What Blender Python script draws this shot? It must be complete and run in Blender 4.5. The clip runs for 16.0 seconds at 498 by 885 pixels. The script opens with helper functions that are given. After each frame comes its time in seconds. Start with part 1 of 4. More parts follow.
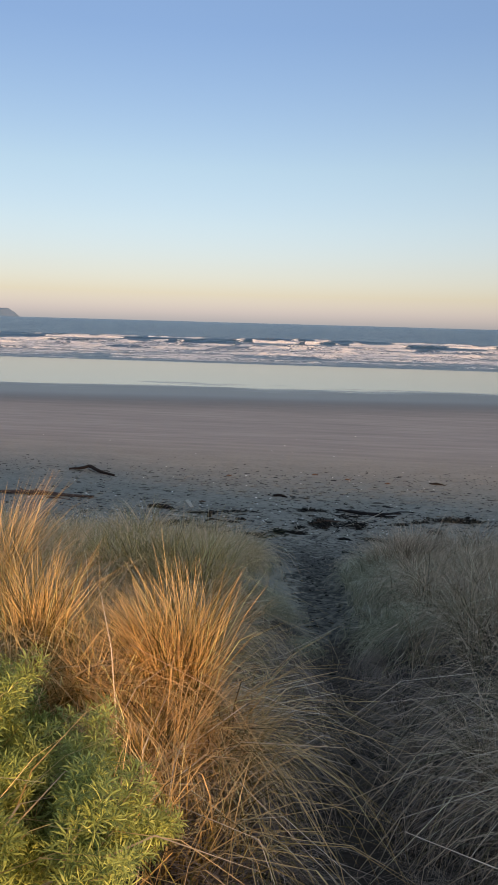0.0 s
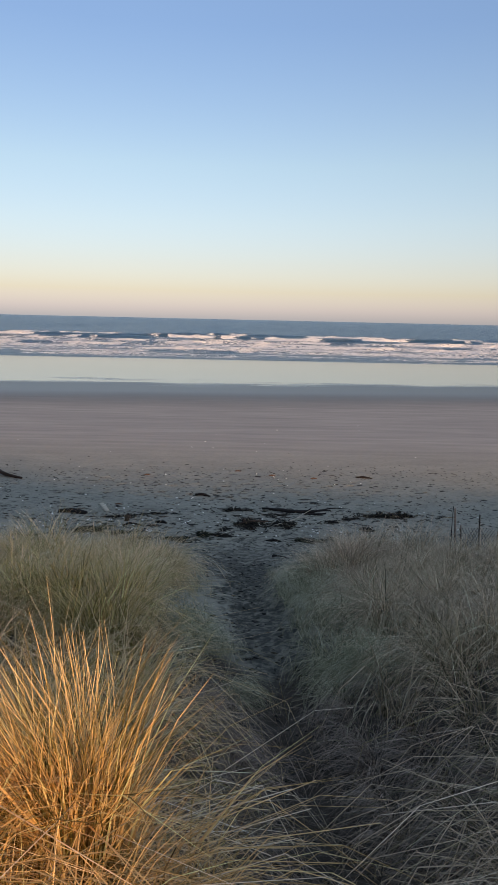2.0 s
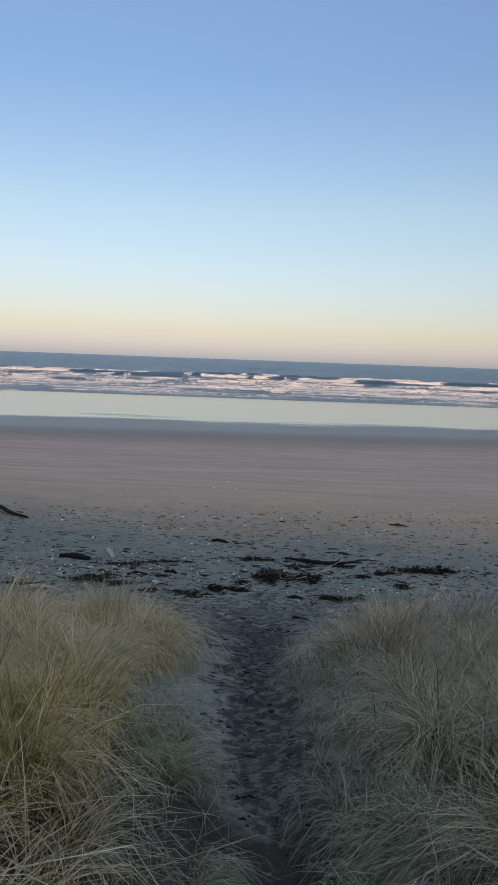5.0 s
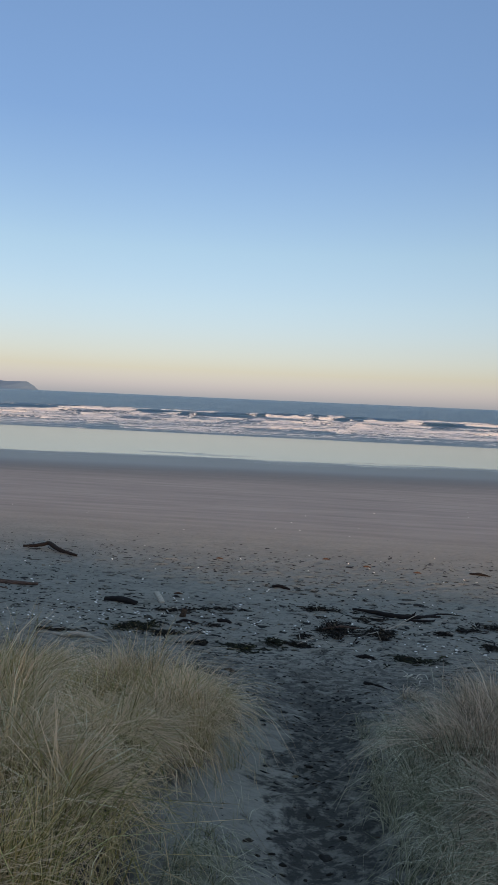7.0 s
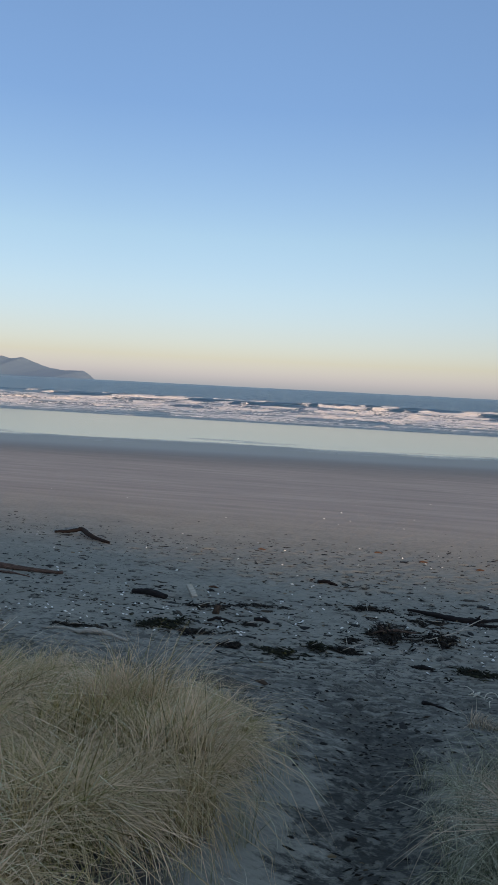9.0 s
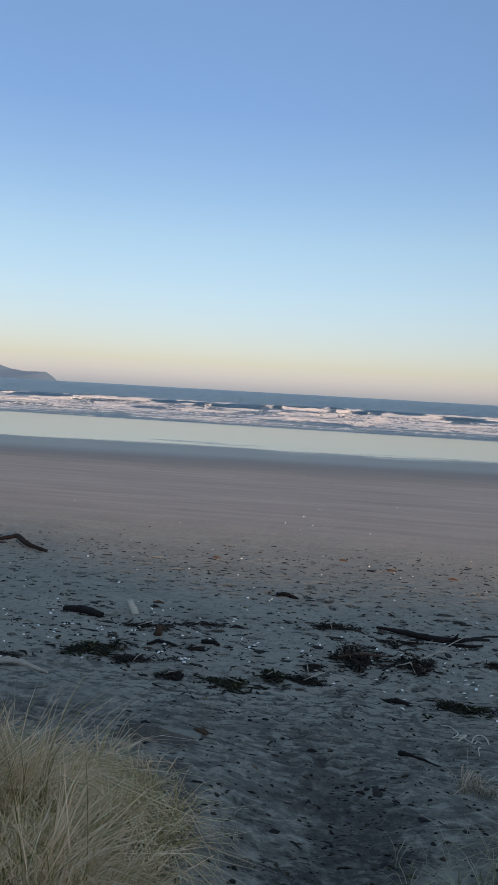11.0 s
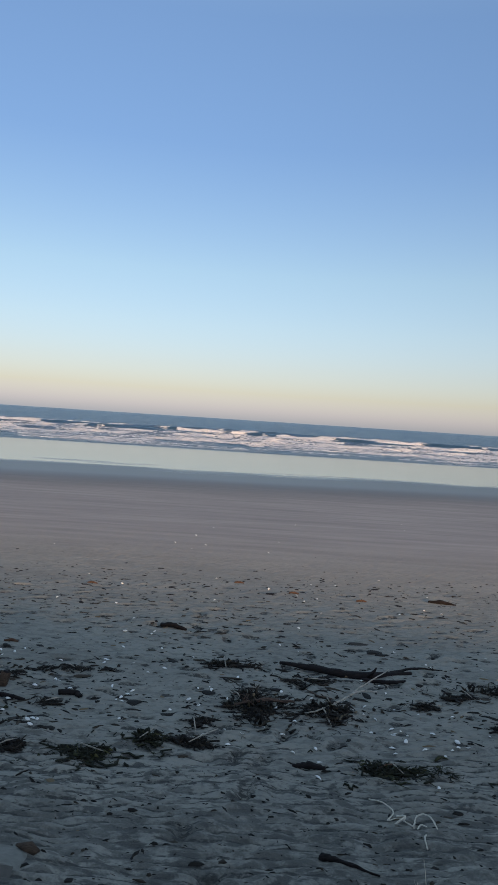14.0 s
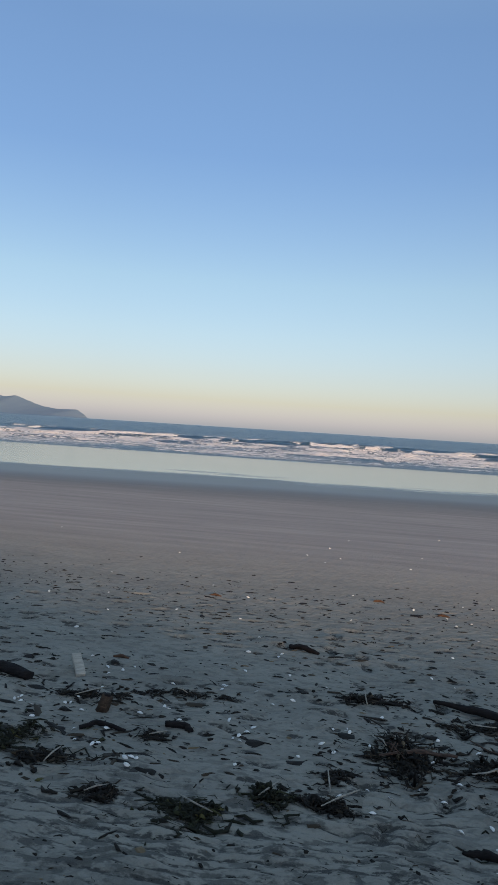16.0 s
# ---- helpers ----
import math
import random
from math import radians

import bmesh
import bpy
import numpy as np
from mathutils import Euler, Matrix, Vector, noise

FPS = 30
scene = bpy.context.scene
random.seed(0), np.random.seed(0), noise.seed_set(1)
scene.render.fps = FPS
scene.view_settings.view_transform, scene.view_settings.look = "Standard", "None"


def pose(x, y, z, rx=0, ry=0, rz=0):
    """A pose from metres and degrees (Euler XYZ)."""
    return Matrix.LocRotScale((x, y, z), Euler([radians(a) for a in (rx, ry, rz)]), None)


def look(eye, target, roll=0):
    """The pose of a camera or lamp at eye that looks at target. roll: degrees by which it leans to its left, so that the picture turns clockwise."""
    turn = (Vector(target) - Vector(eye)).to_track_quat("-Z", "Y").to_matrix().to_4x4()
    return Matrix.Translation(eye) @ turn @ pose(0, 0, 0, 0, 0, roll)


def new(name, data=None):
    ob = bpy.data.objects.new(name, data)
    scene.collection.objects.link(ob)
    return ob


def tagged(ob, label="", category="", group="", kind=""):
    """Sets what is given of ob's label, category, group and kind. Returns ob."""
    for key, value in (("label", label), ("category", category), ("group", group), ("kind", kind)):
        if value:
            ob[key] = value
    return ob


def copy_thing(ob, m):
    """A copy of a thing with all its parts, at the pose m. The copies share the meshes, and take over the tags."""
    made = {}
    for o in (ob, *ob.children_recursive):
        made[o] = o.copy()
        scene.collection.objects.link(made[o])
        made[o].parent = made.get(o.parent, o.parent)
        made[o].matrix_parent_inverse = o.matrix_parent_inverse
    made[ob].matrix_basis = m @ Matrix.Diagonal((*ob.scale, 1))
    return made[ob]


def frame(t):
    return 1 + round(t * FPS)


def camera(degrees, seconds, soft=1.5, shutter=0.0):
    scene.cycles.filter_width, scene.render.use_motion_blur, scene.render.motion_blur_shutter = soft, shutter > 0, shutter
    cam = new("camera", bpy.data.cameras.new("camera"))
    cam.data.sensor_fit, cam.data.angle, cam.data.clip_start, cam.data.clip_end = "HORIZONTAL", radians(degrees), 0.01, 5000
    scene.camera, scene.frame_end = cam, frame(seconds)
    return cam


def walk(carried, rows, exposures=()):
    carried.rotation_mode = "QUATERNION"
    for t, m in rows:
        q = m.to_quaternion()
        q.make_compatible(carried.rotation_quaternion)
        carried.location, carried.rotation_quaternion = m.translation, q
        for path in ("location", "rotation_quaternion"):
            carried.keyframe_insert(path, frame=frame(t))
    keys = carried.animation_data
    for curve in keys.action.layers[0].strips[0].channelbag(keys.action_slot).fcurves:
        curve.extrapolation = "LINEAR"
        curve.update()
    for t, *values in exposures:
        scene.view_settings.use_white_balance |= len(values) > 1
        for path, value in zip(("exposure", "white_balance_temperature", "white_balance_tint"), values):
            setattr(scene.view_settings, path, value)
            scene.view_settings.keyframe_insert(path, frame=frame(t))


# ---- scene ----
cam = camera(37.1, 16.0, soft=0.8)
PATH = [
    (0, (0.91, -0.562, 4.05), (0.768, 1.408, 3.73), 1.6),
    (0.5, (0.882, -0.29, 4.007), (0.839, 1.691, 3.736), 1.0),
    (1, (0.914, -0.047, 3.965), (0.938, 1.935, 3.696), 0.5),
    (1.5, (0.886, 0.234, 3.909), (0.952, 2.211, 3.611), 0.4),
    (2, (0.811, 0.445, 3.905), (0.89, 2.416, 3.577), 1.3),
    (2.5, (0.917, 0.68, 3.905), (0.979, 2.652, 3.574), 1.9),
    (3, (0.982, 0.848, 3.869), (1.026, 2.823, 3.566), 1.8),
    (5.3, (1.027, 2.04, 3.671), (0.992, 4.028, 3.453), 2.3),
    (5.5, (1.027, 2.161, 3.651), (0.955, 4.148, 3.438), 2.5),
    (6, (0.974, 2.491, 3.572), (0.858, 4.481, 3.408), 2.7),
    (6.5, (1.004, 2.791, 3.518), (0.852, 4.781, 3.394), 2.8),
    (7, (1.012, 3.1, 3.452), (0.825, 5.088, 3.334), 2.5),
    (7.5, (1.017, 3.387, 3.422), (0.685, 5.352, 3.256), 2.3),
    (8, (0.98, 3.696, 3.35), (0.503, 5.623, 3.103), 1.6),
    (8.5, (1.008, 4.002, 3.282), (0.548, 5.935, 3.048), 1.7),
    (9, (1.028, 4.347, 3.207), (0.703, 6.314, 3.057), 2.9),
    (9.2, (1.025, 4.549, 3.162), (0.784, 6.531, 3.052), 3.5),
    (11.3, (1.008, 5.801, 3.032), (0.78, 7.783, 2.892), 3.2),
    (11.5, (0.998, 5.913, 3.027), (0.771, 7.897, 2.914), 3.2),
    (12, (0.975, 6.2, 2.968), (0.764, 8.187, 2.892), 2.7),
    (12.5, (0.902, 6.504, 2.859), (0.867, 8.503, 2.789), 3.1),
    (13, (0.946, 6.77, 2.807), (1.028, 8.768, 2.747), 4.0),
    (13.5, (0.948, 7.058, 2.735), (1.059, 9.054, 2.678), 4.1),
    (14, (1.035, 7.316, 2.666), (1.081, 9.314, 2.605), 3.7),
    (14.5, (1.053, 7.578, 2.558), (1.002, 9.577, 2.509), 3.2),
    (15, (1.053, 7.906, 2.505), (0.887, 9.899, 2.472), 3.1),
    (15.5, (1.016, 8.21, 2.434), (0.757, 10.193, 2.405), 3.4),
    (16, (0.977, 8.539, 2.378), (0.664, 10.514, 2.339), 3.6),
]
EXPOSURES = [(0, 0.25, 7150, 14), (1, 0.2, 7100, 14), (2, 0.32, 7100, 14), (3, 0.33, 7100, 14), (5.5, 0.25, 6850, 12), (7.5, 0.10, 6650, 11), (8, 0.16, 6650, 11), (9, 0.14, 6550, 10), (11.5, 0.17, 6520, 10), (12, 0.06, 6500, 10), (12.5, 0.15, 6500, 10), (14, 0.2, 6500, 10), (16, 0.12, 6500, 9)]
walk(cam, [(t, look(eye, target, roll)) for t, eye, target, roll in PATH], EXPOSURES)


# ---- light ----
SUN_TURN, SUN_UP = 30.0, 9.0          # the sun stands behind, to the right, just over the dune
world = bpy.data.worlds.new("sky")
scene.world = world
world.use_nodes = True
wn, wl = world.node_tree.nodes, world.node_tree.links
sky = wn.new("ShaderNodeTexSky")
sky.sky_type = "NISHITA"
sky.sun_disc = False
sky.sun_elevation = radians(SUN_UP)
sky.sun_rotation = radians(180 - SUN_TURN)
sky.air_density, sky.dust_density, sky.ozone_density = 1.0, 0.6, 1.5
background = wn["Background"]
background.inputs["Strength"].default_value = 0.15
# sea haze: warm near the horizon, clear blue higher up
height = wn.new("ShaderNodeSeparateXYZ")
wl.new(wn.new("ShaderNodeTexCoord").outputs["Generated"], height.inputs[0])
haze = wn.new("ShaderNodeValToRGB")
# stops from 0.62 up are unseen sky, raised to brighten the shaded ground
HAZE = [(0.0, (0.66, 0.80, 1.72)), (0.012, (0.70, 0.77, 1.55)), (0.035, (0.75, 0.735, 1.06)), (0.07, (0.81, 0.775, 1.02)), (0.122, (0.90, 0.87, 1.03)),
        (0.19, (0.97, 0.955, 1.05)), (0.34, (0.87, 0.935, 1.165)), (0.47, (1.02, 1.08, 1.30)), (0.62, (1.7, 1.6, 1.6)), (0.8, (2.5, 2.1, 1.66)), (1.0, (2.85, 2.33, 1.7))]
while len(haze.color_ramp.elements) < len(HAZE):
    haze.color_ramp.elements.new(0.5)
for stop, (p, c) in zip(haze.color_ramp.elements, HAZE):
    stop.position, stop.color = p, (*c, 1)
wl.new(height.outputs["Z"], haze.inputs["Fac"])
tint = wn.new("ShaderNodeMixRGB")
tint.blend_type = "MULTIPLY"
tint.inputs["Fac"].default_value = 1
wl.new(sky.outputs["Color"], tint.inputs["Color1"])
wl.new(haze.outputs["Color"], tint.inputs["Color2"])
# the haze lies thicker along the coast to the right
bank = wn.new("ShaderNodeMapRange")
bank.inputs["From Min"].default_value, bank.inputs["From Max"].default_value = -0.35, 0.45
bank.inputs["To Min"].default_value, bank.inputs["To Max"].default_value = 0.94, 1.13
wl.new(height.outputs["X"], bank.inputs["Value"])
thick = wn.new("ShaderNodeVectorMath")
thick.operation = "SCALE"
wl.new(tint.outputs["Color"], thick.inputs[0])
wl.new(bank.outputs[0], thick.inputs["Scale"])
wl.new(thick.outputs[0], background.inputs["Color"])

sun = new("sun", bpy.data.lights.new("sun", "SUN"))
sun.data.energy, sun.data.angle, sun.data.color = 5.0, radians(2.0), (1.0, 0.64, 0.34)
a, e = radians(SUN_TURN), radians(SUN_UP)
ray = Vector((-math.sin(a) * math.cos(e), math.cos(a) * math.cos(e), -math.sin(e)))
sun.matrix_world = look((10, -30, 12), Vector((10, -30, 12)) + ray)


# ---- small helpers ----
def rnd(a, b):
    return random.uniform(a, b)


def vnoise(x, y, seed=0):
    """Smooth value noise in -1..1 on arrays."""
    x, y = np.asarray(x, float), np.asarray(y, float)
    i, j = np.floor(x).astype(np.int64), np.floor(y).astype(np.int64)
    u, v = x - i, y - j
    u, v = u * u * (3 - 2 * u), v * v * (3 - 2 * v)

    def lattice(p, q):
        h = (p * 374761393 + q * 668265263 + seed * 1274126177) & 0xFFFFFFFF
        h = ((h ^ (h >> 13)) * 1103515245) & 0xFFFFFFFF
        return ((h ^ (h >> 16)) & 0xFFFF) / 32767.5 - 1

    return (lattice(i, j) * (1 - u) + lattice(i + 1, j) * u) * (1 - v) + (lattice(i, j + 1) * (1 - u) + lattice(i + 1, j + 1) * u) * v


def smooth(a, b, t):
    k = np.clip((np.asarray(t, float) - a) / (b - a), 0, 1)
    return k * k * (3 - 2 * k)


def grid_mesh(name, xs, ys, zs, fields=()):
    """A sheet on the lines xs and ys with heights zs[j, i]."""
    nx, ny = len(xs), len(ys)
    co = np.empty((ny, nx, 3))
    co[..., 0], co[..., 1], co[..., 2] = xs[None, :], ys[:, None], zs
    k = (np.arange(ny - 1)[:, None] * nx + np.arange(nx - 1)[None, :]).ravel()
    quads = np.stack([k, k + 1, k + 1 + nx, k + nx], 1)
    return raw_mesh(name, co.reshape(-1, 3), quads, fields, True)


def raw_mesh(name, co, faces, fields=(), soft=False):
    """A mesh from arrays of points and of equally long faces."""
    me = bpy.data.meshes.new(name)
    n, k = faces.shape
    me.vertices.add(len(co))
    me.vertices.foreach_set("co", np.asarray(co, np.float32).ravel())
    me.loops.add(n * k)
    me.loops.foreach_set("vertex_index", faces.astype(np.int32).ravel())
    me.polygons.add(n)
    me.polygons.foreach_set("loop_start", np.arange(0, n * k, k, dtype=np.int32))
    me.polygons.foreach_set("use_smooth", np.full(n, soft))
    for key, values in fields:
        me.attributes.new(key, "FLOAT", "POINT").data.foreach_set("value", np.asarray(values, np.float32).ravel())
    me.update(calc_edges=True)
    return me


def part(name, bm, material, parent=None, label="", soft=True):
    """One mesh object out of a bmesh, under a thing where one is given."""
    me = bpy.data.meshes.new(name)
    for f in bm.faces:
        f.smooth = soft
    bm.to_mesh(me)
    bm.free()
    me.materials.append(material)
    ob = new(name, me)
    ob.parent = parent
    return tagged(ob, label)


def tube(bm, points, radii, sides=8, rough=0.0, seed=0, flat=1.0):
    """A closed limb along points, with a radius at each, roughened."""
    rng = random.Random(seed)
    rings = []
    n = len(points)
    for k, (p, r) in enumerate(zip(points, radii)):
        p = Vector(p)
        way = (Vector(points[min(k + 1, n - 1)]) - Vector(points[max(k - 1, 0)])).normalized()
        side = way.cross(Vector((0, 0, 1)))
        if side.length < 1e-3:
            side = Vector((1, 0, 0))
        side.normalize()
        up = side.cross(way).normalized()
        ring = []
        for s in range(sides):
            w = 2 * math.pi * s / sides
            q = r * (1 + rough * rng.uniform(-1, 1))
            ring.append(bm.verts.new(p + side * math.cos(w) * q + up * math.sin(w) * q * flat))
        rings.append(ring)
    for a, b in zip(rings, rings[1:]):
        for s in range(sides):
            bm.faces.new((a[s], a[(s + 1) % sides], b[(s + 1) % sides], b[s]))
    bm.faces.new(rings[0][::-1])
    bm.faces.new(rings[-1])


def bent(points, steps=4, jitter=0.0, seed=0):
    """A smooth line through points (Catmull-Rom), with some jitter."""
    rng = random.Random(seed)
    p = [Vector(q) for q in points]
    p = [p[0] * 2 - p[1]] + p + [p[-1] * 2 - p[-2]]
    out = []
    for k in range(1, len(p) - 2):
        for s in range(steps):
            t = s / steps
            q = 0.5 * (2 * p[k] + (p[k + 1] - p[k - 1]) * t + (2 * p[k - 1] - 5 * p[k] + 4 * p[k + 1] - p[k + 2]) * t * t
                       + (3 * p[k] - p[k - 1] - 3 * p[k + 1] + p[k + 2]) * t ** 3)
            out.append(q + Vector((rng.uniform(-1, 1), rng.uniform(-1, 1), rng.uniform(-1, 1))) * jitter)
    out.append(p[-2])
    return out


# ---- materials ----
class Nodes:
    """A node material with its Principled shader."""

    def __init__(self, name, rough=0.8, colour=(0.5, 0.5, 0.5)):
        self.mat = bpy.data.materials.new(name)
        self.mat.use_nodes = True
        self.nt = self.mat.node_tree
        self.shader = self.nt.nodes["Principled BSDF"]
        self.shader.inputs["Roughness"].default_value = rough
        self.shader.inputs["Base Color"].default_value = (*colour, 1)

    def add(self, kind, **sets):
        node = self.nt.nodes.new("ShaderNode" + kind)
        for key, value in sets.items():
            if key in node.inputs:
                node.inputs[key].default_value = value
        return node

    def link(self, a, b):
        self.nt.links.new(a, b)

    def place(self, scale=(1, 1, 1), own=False):
        """Coordinates in metres, stretched."""
        src = self.add("TexCoord").outputs["Object"] if own else self.add("NewGeometry").outputs["Position"]
        m = self.add("Mapping", Scale=scale)
        self.link(src, m.inputs["Vector"])
        return m.outputs["Vector"]

    def noise(self, scale, detail=4, stretch=(1, 1, 1), own=False, rough=0.55):
        n = self.add("TexNoise", Scale=scale, Detail=detail, Roughness=rough)
        self.link(self.place(stretch, own), n.inputs["Vector"])
        return n.outputs["Fac"]

    def ramp(self, value, stops):
        r = self.add("ValToRGB")
        e = r.color_ramp.elements
        while len(e) < len(stops):
            e.new(0.5)
        for el, (p, c) in zip(e, stops):
            el.position, el.color = p, (*c, 1) if len(c) == 3 else c
        self.link(value, r.inputs["Fac"])
        return r.outputs["Color"]

    def range(self, value, a, b, c=0.0, d=1.0, soft=True):
        r = self.add("MapRange")
        r.interpolation_type = "SMOOTHSTEP" if soft else "LINEAR"
        for key, v in zip(("From Min", "From Max", "To Min", "To Max"), (a, b, c, d)):
            r.inputs[key].default_value = v
        self.link(value, r.inputs["Value"])
        return r.outputs["Result"]

    def math(self, op, a, b=0.0):
        m = self.add("Math")
        m.operation = op
        for k, v in enumerate((a, b)):
            if isinstance(v, (int, float)):
                m.inputs[k].default_value = v
            else:
                self.link(v, m.inputs[k])
        return m.outputs[0]

    def mix(self, fac, a, b, blend="MIX"):
        m = self.add("MixRGB")
        m.blend_type = blend
        for k, v in zip(("Fac", "Color1", "Color2"), (fac, a, b)):
            if isinstance(v, (int, float)):
                m.inputs[k].default_value = v
            elif isinstance(v, tuple):
                m.inputs[k].default_value = (*v, 1)
            else:
                self.link(v, m.inputs[k])
        return m.outputs["Color"]

    def bump(self, height, distance, strength=1.0):
        b = self.add("Bump", Distance=distance, Strength=strength)
        self.link(height, b.inputs["Height"])
        self.link(b.outputs["Normal"], self.shader.inputs["Normal"])

    def set(self, **inputs):
        for key, v in inputs.items():
            key = key.replace("_", " ")
            if isinstance(v, (int, float, tuple)):
                self.shader.inputs[key].default_value = v
            else:
                self.link(v, self.shader.inputs[key])
        return self.mat


def sand_material():
    n = Nodes("beach_sand")
    xyz = n.add("SeparateXYZ")
    n.link(n.add("NewGeometry").outputs["Position"], xyz.inputs[0])
    y = xyz.outputs["Y"]
    y = n.math("SUBTRACT", y, n.math("MULTIPLY", n.range(y, 25, 50), n.math("MULTIPLY", xyz.outputs["X"], 0.13)))
    drift = n.noise(0.05, 3, (0.35, 1, 1))
    film = n.noise(0.35, 6, (0.2, 1, 1), rough=0.65)
    yw = n.math("ADD", y, n.math("MULTIPLY", n.math("SUBTRACT", drift, 0.5), 8))
    yf = n.math("ADD", n.math("ADD", y, n.math("MULTIPLY", n.math("SUBTRACT", film, 0.5), 20)), n.math("MULTIPLY", n.math("SUBTRACT", drift, 0.5), 6))
    damp = n.range(yw, 16.5, 27)
    wet = n.range(yw, 34, 46)
    mirror = n.range(yf, 51.0, 55)
    grain = n.noise(260, 3)
    patch = n.noise(1.3, 5, (0.6, 1, 1))
    speck = n.noise(28, 4, (0.6, 1, 1))
    dry = n.ramp(patch, [(0.3, (0.265, 0.257, 0.225)), (0.7, (0.355, 0.342, 0.296))])
    dry = n.mix(n.range(speck, 0.5, 0.72, 0, 0.45), dry, (0.09, 0.09, 0.088))
    # dark streaks paint shade into the ripple troughs and the old prints
    crescent = n.noise(9, 4, (0.75, 1.4, 1), rough=0.62)
    streak = n.math("MULTIPLY", n.range(crescent, 0.42, 0.52, 0.9, 0), n.range(n.noise(1.7, 3), 0.34, 0.58, 0.45, 1.0))
    streak = n.math("MULTIPLY", streak, n.math("MULTIPLY", n.range(y, 12.4, 13.6, 1.0, 0.38), n.range(y, 8.6, 10.2, 0.12, 1.0)))
    dry = n.mix(streak, dry, (0.06, 0.062, 0.060))
    black = n.add("Attribute")
    black.attribute_name = "black"
    # scraps and dirt trodden in where the path comes out on the beach
    dirt = n.math("MULTIPLY", n.range(n.noise(5, 6, rough=0.75), 0.40, 0.58, 0, 0.8), n.math("MULTIPLY", n.range(y, 8.2, 9.2), n.range(y, 11.2, 12.4, 1, 0)))
    dry = n.mix(dirt, dry, (0.075, 0.074, 0.068))
    # the attribute darkens hollows, as shade put into the sand colour
    blot = n.math("MULTIPLY", n.range(black.outputs["Fac"], 0.3, 0.6), n.range(n.noise(24, 4, (0.6, 1.2, 1), rough=0.7), 0.42, 0.54, 0.12, 1.0))
    dry = n.mix(n.math("MULTIPLY", blot, 0.97), dry, (0.035, 0.036, 0.035))
    dry = n.mix(0.2, dry, n.ramp(grain, [(0.3, (0.1, 0.1, 0.1)), (0.7, (0.4, 0.38, 0.34))]))
    dampc = n.ramp(n.noise(2.0, 6, (0.11, 1, 1), rough=0.7), [(0.3, (0.255, 0.242, 0.240)), (0.7, (0.375, 0.350, 0.342))])
    # dark litter trodden into the path, and brown soil under the grass, darkened for shade
    x = xyz.outputs["X"]
    ragged = n.math("MULTIPLY", n.math("SUBTRACT", n.noise(2.6, 7, rough=0.75), 0.5), 2.2)
    trod = n.math("ABSOLUTE", n.math("SUBTRACT", x, n.range(y, 4.0, 8.0, 1.2, 1.2)))
    trod = n.range(n.math("SUBTRACT", n.math("ADD", trod, ragged), n.range(y, 4.0, 7.0, 0, 0.2)), 0.08, 0.32, 1, 0)
    trod = n.math("MULTIPLY", trod, n.range(n.math("ADD", y, n.math("MULTIPLY", ragged, 2.5)), 8.5, 11.8, 1, 0))
    trod = n.math("MULTIPLY", trod, n.range(n.noise(14, 5, rough=0.7), 0.40, 0.54, 0.5, 1.0))
    dry = n.mix(n.math("MULTIPLY", trod, 0.92), dry, (0.042, 0.043, 0.042))
    edge = n.math("ADD", n.math("ABSOLUTE", n.math("SUBTRACT", x, 1.15)), n.math("MULTIPLY", ragged, 0.3))
    # up to y 5.9 it spreads over the whole path, painting its deep shade
    edge = n.math("ADD", edge, n.range(y, 4.4, 5.9, 0.9, 0))
    soil_shade = n.math("MULTIPLY", n.range(edge, 0.62, 0.95), n.range(y, 8.8, 10.2, 1, 0))
    dry = n.mix(n.math("MULTIPLY", soil_shade, 0.93), dry, (0.050, 0.039, 0.034))
    col = n.mix(damp, dry, dampc)
    col = n.mix(wet, col, (0.075, 0.068, 0.062))
    col = n.mix(mirror, col, (0.045, 0.042, 0.04))
    rough = n.math("SUBTRACT", n.math("SUBTRACT", 0.92, n.math("MULTIPLY", wet, 0.56)), n.math("MULTIPLY", mirror, 0.22))
    gloss = n.math("ADD", n.math("ADD", 0.12, n.math("MULTIPLY", wet, 0.2)), n.math("MULTIPLY", mirror, 0.2))
    lumps = n.noise(22, 4, (0.7, 1.1, 1), rough=0.6)
    height = n.math("ADD", n.math("ADD", n.math("MULTIPLY", crescent, 0.75), n.math("MULTIPLY", lumps, 0.4)), n.math("MULTIPLY", grain, 0.03))
    height = n.math("MULTIPLY", height, n.math("SUBTRACT", 1.0, n.range(yw, 16, 40, 0, 0.995)))
    n.bump(height, 0.05, 1.0)
    return n.set(Base_Color=col, Roughness=rough, Specular_IOR_Level=gloss)


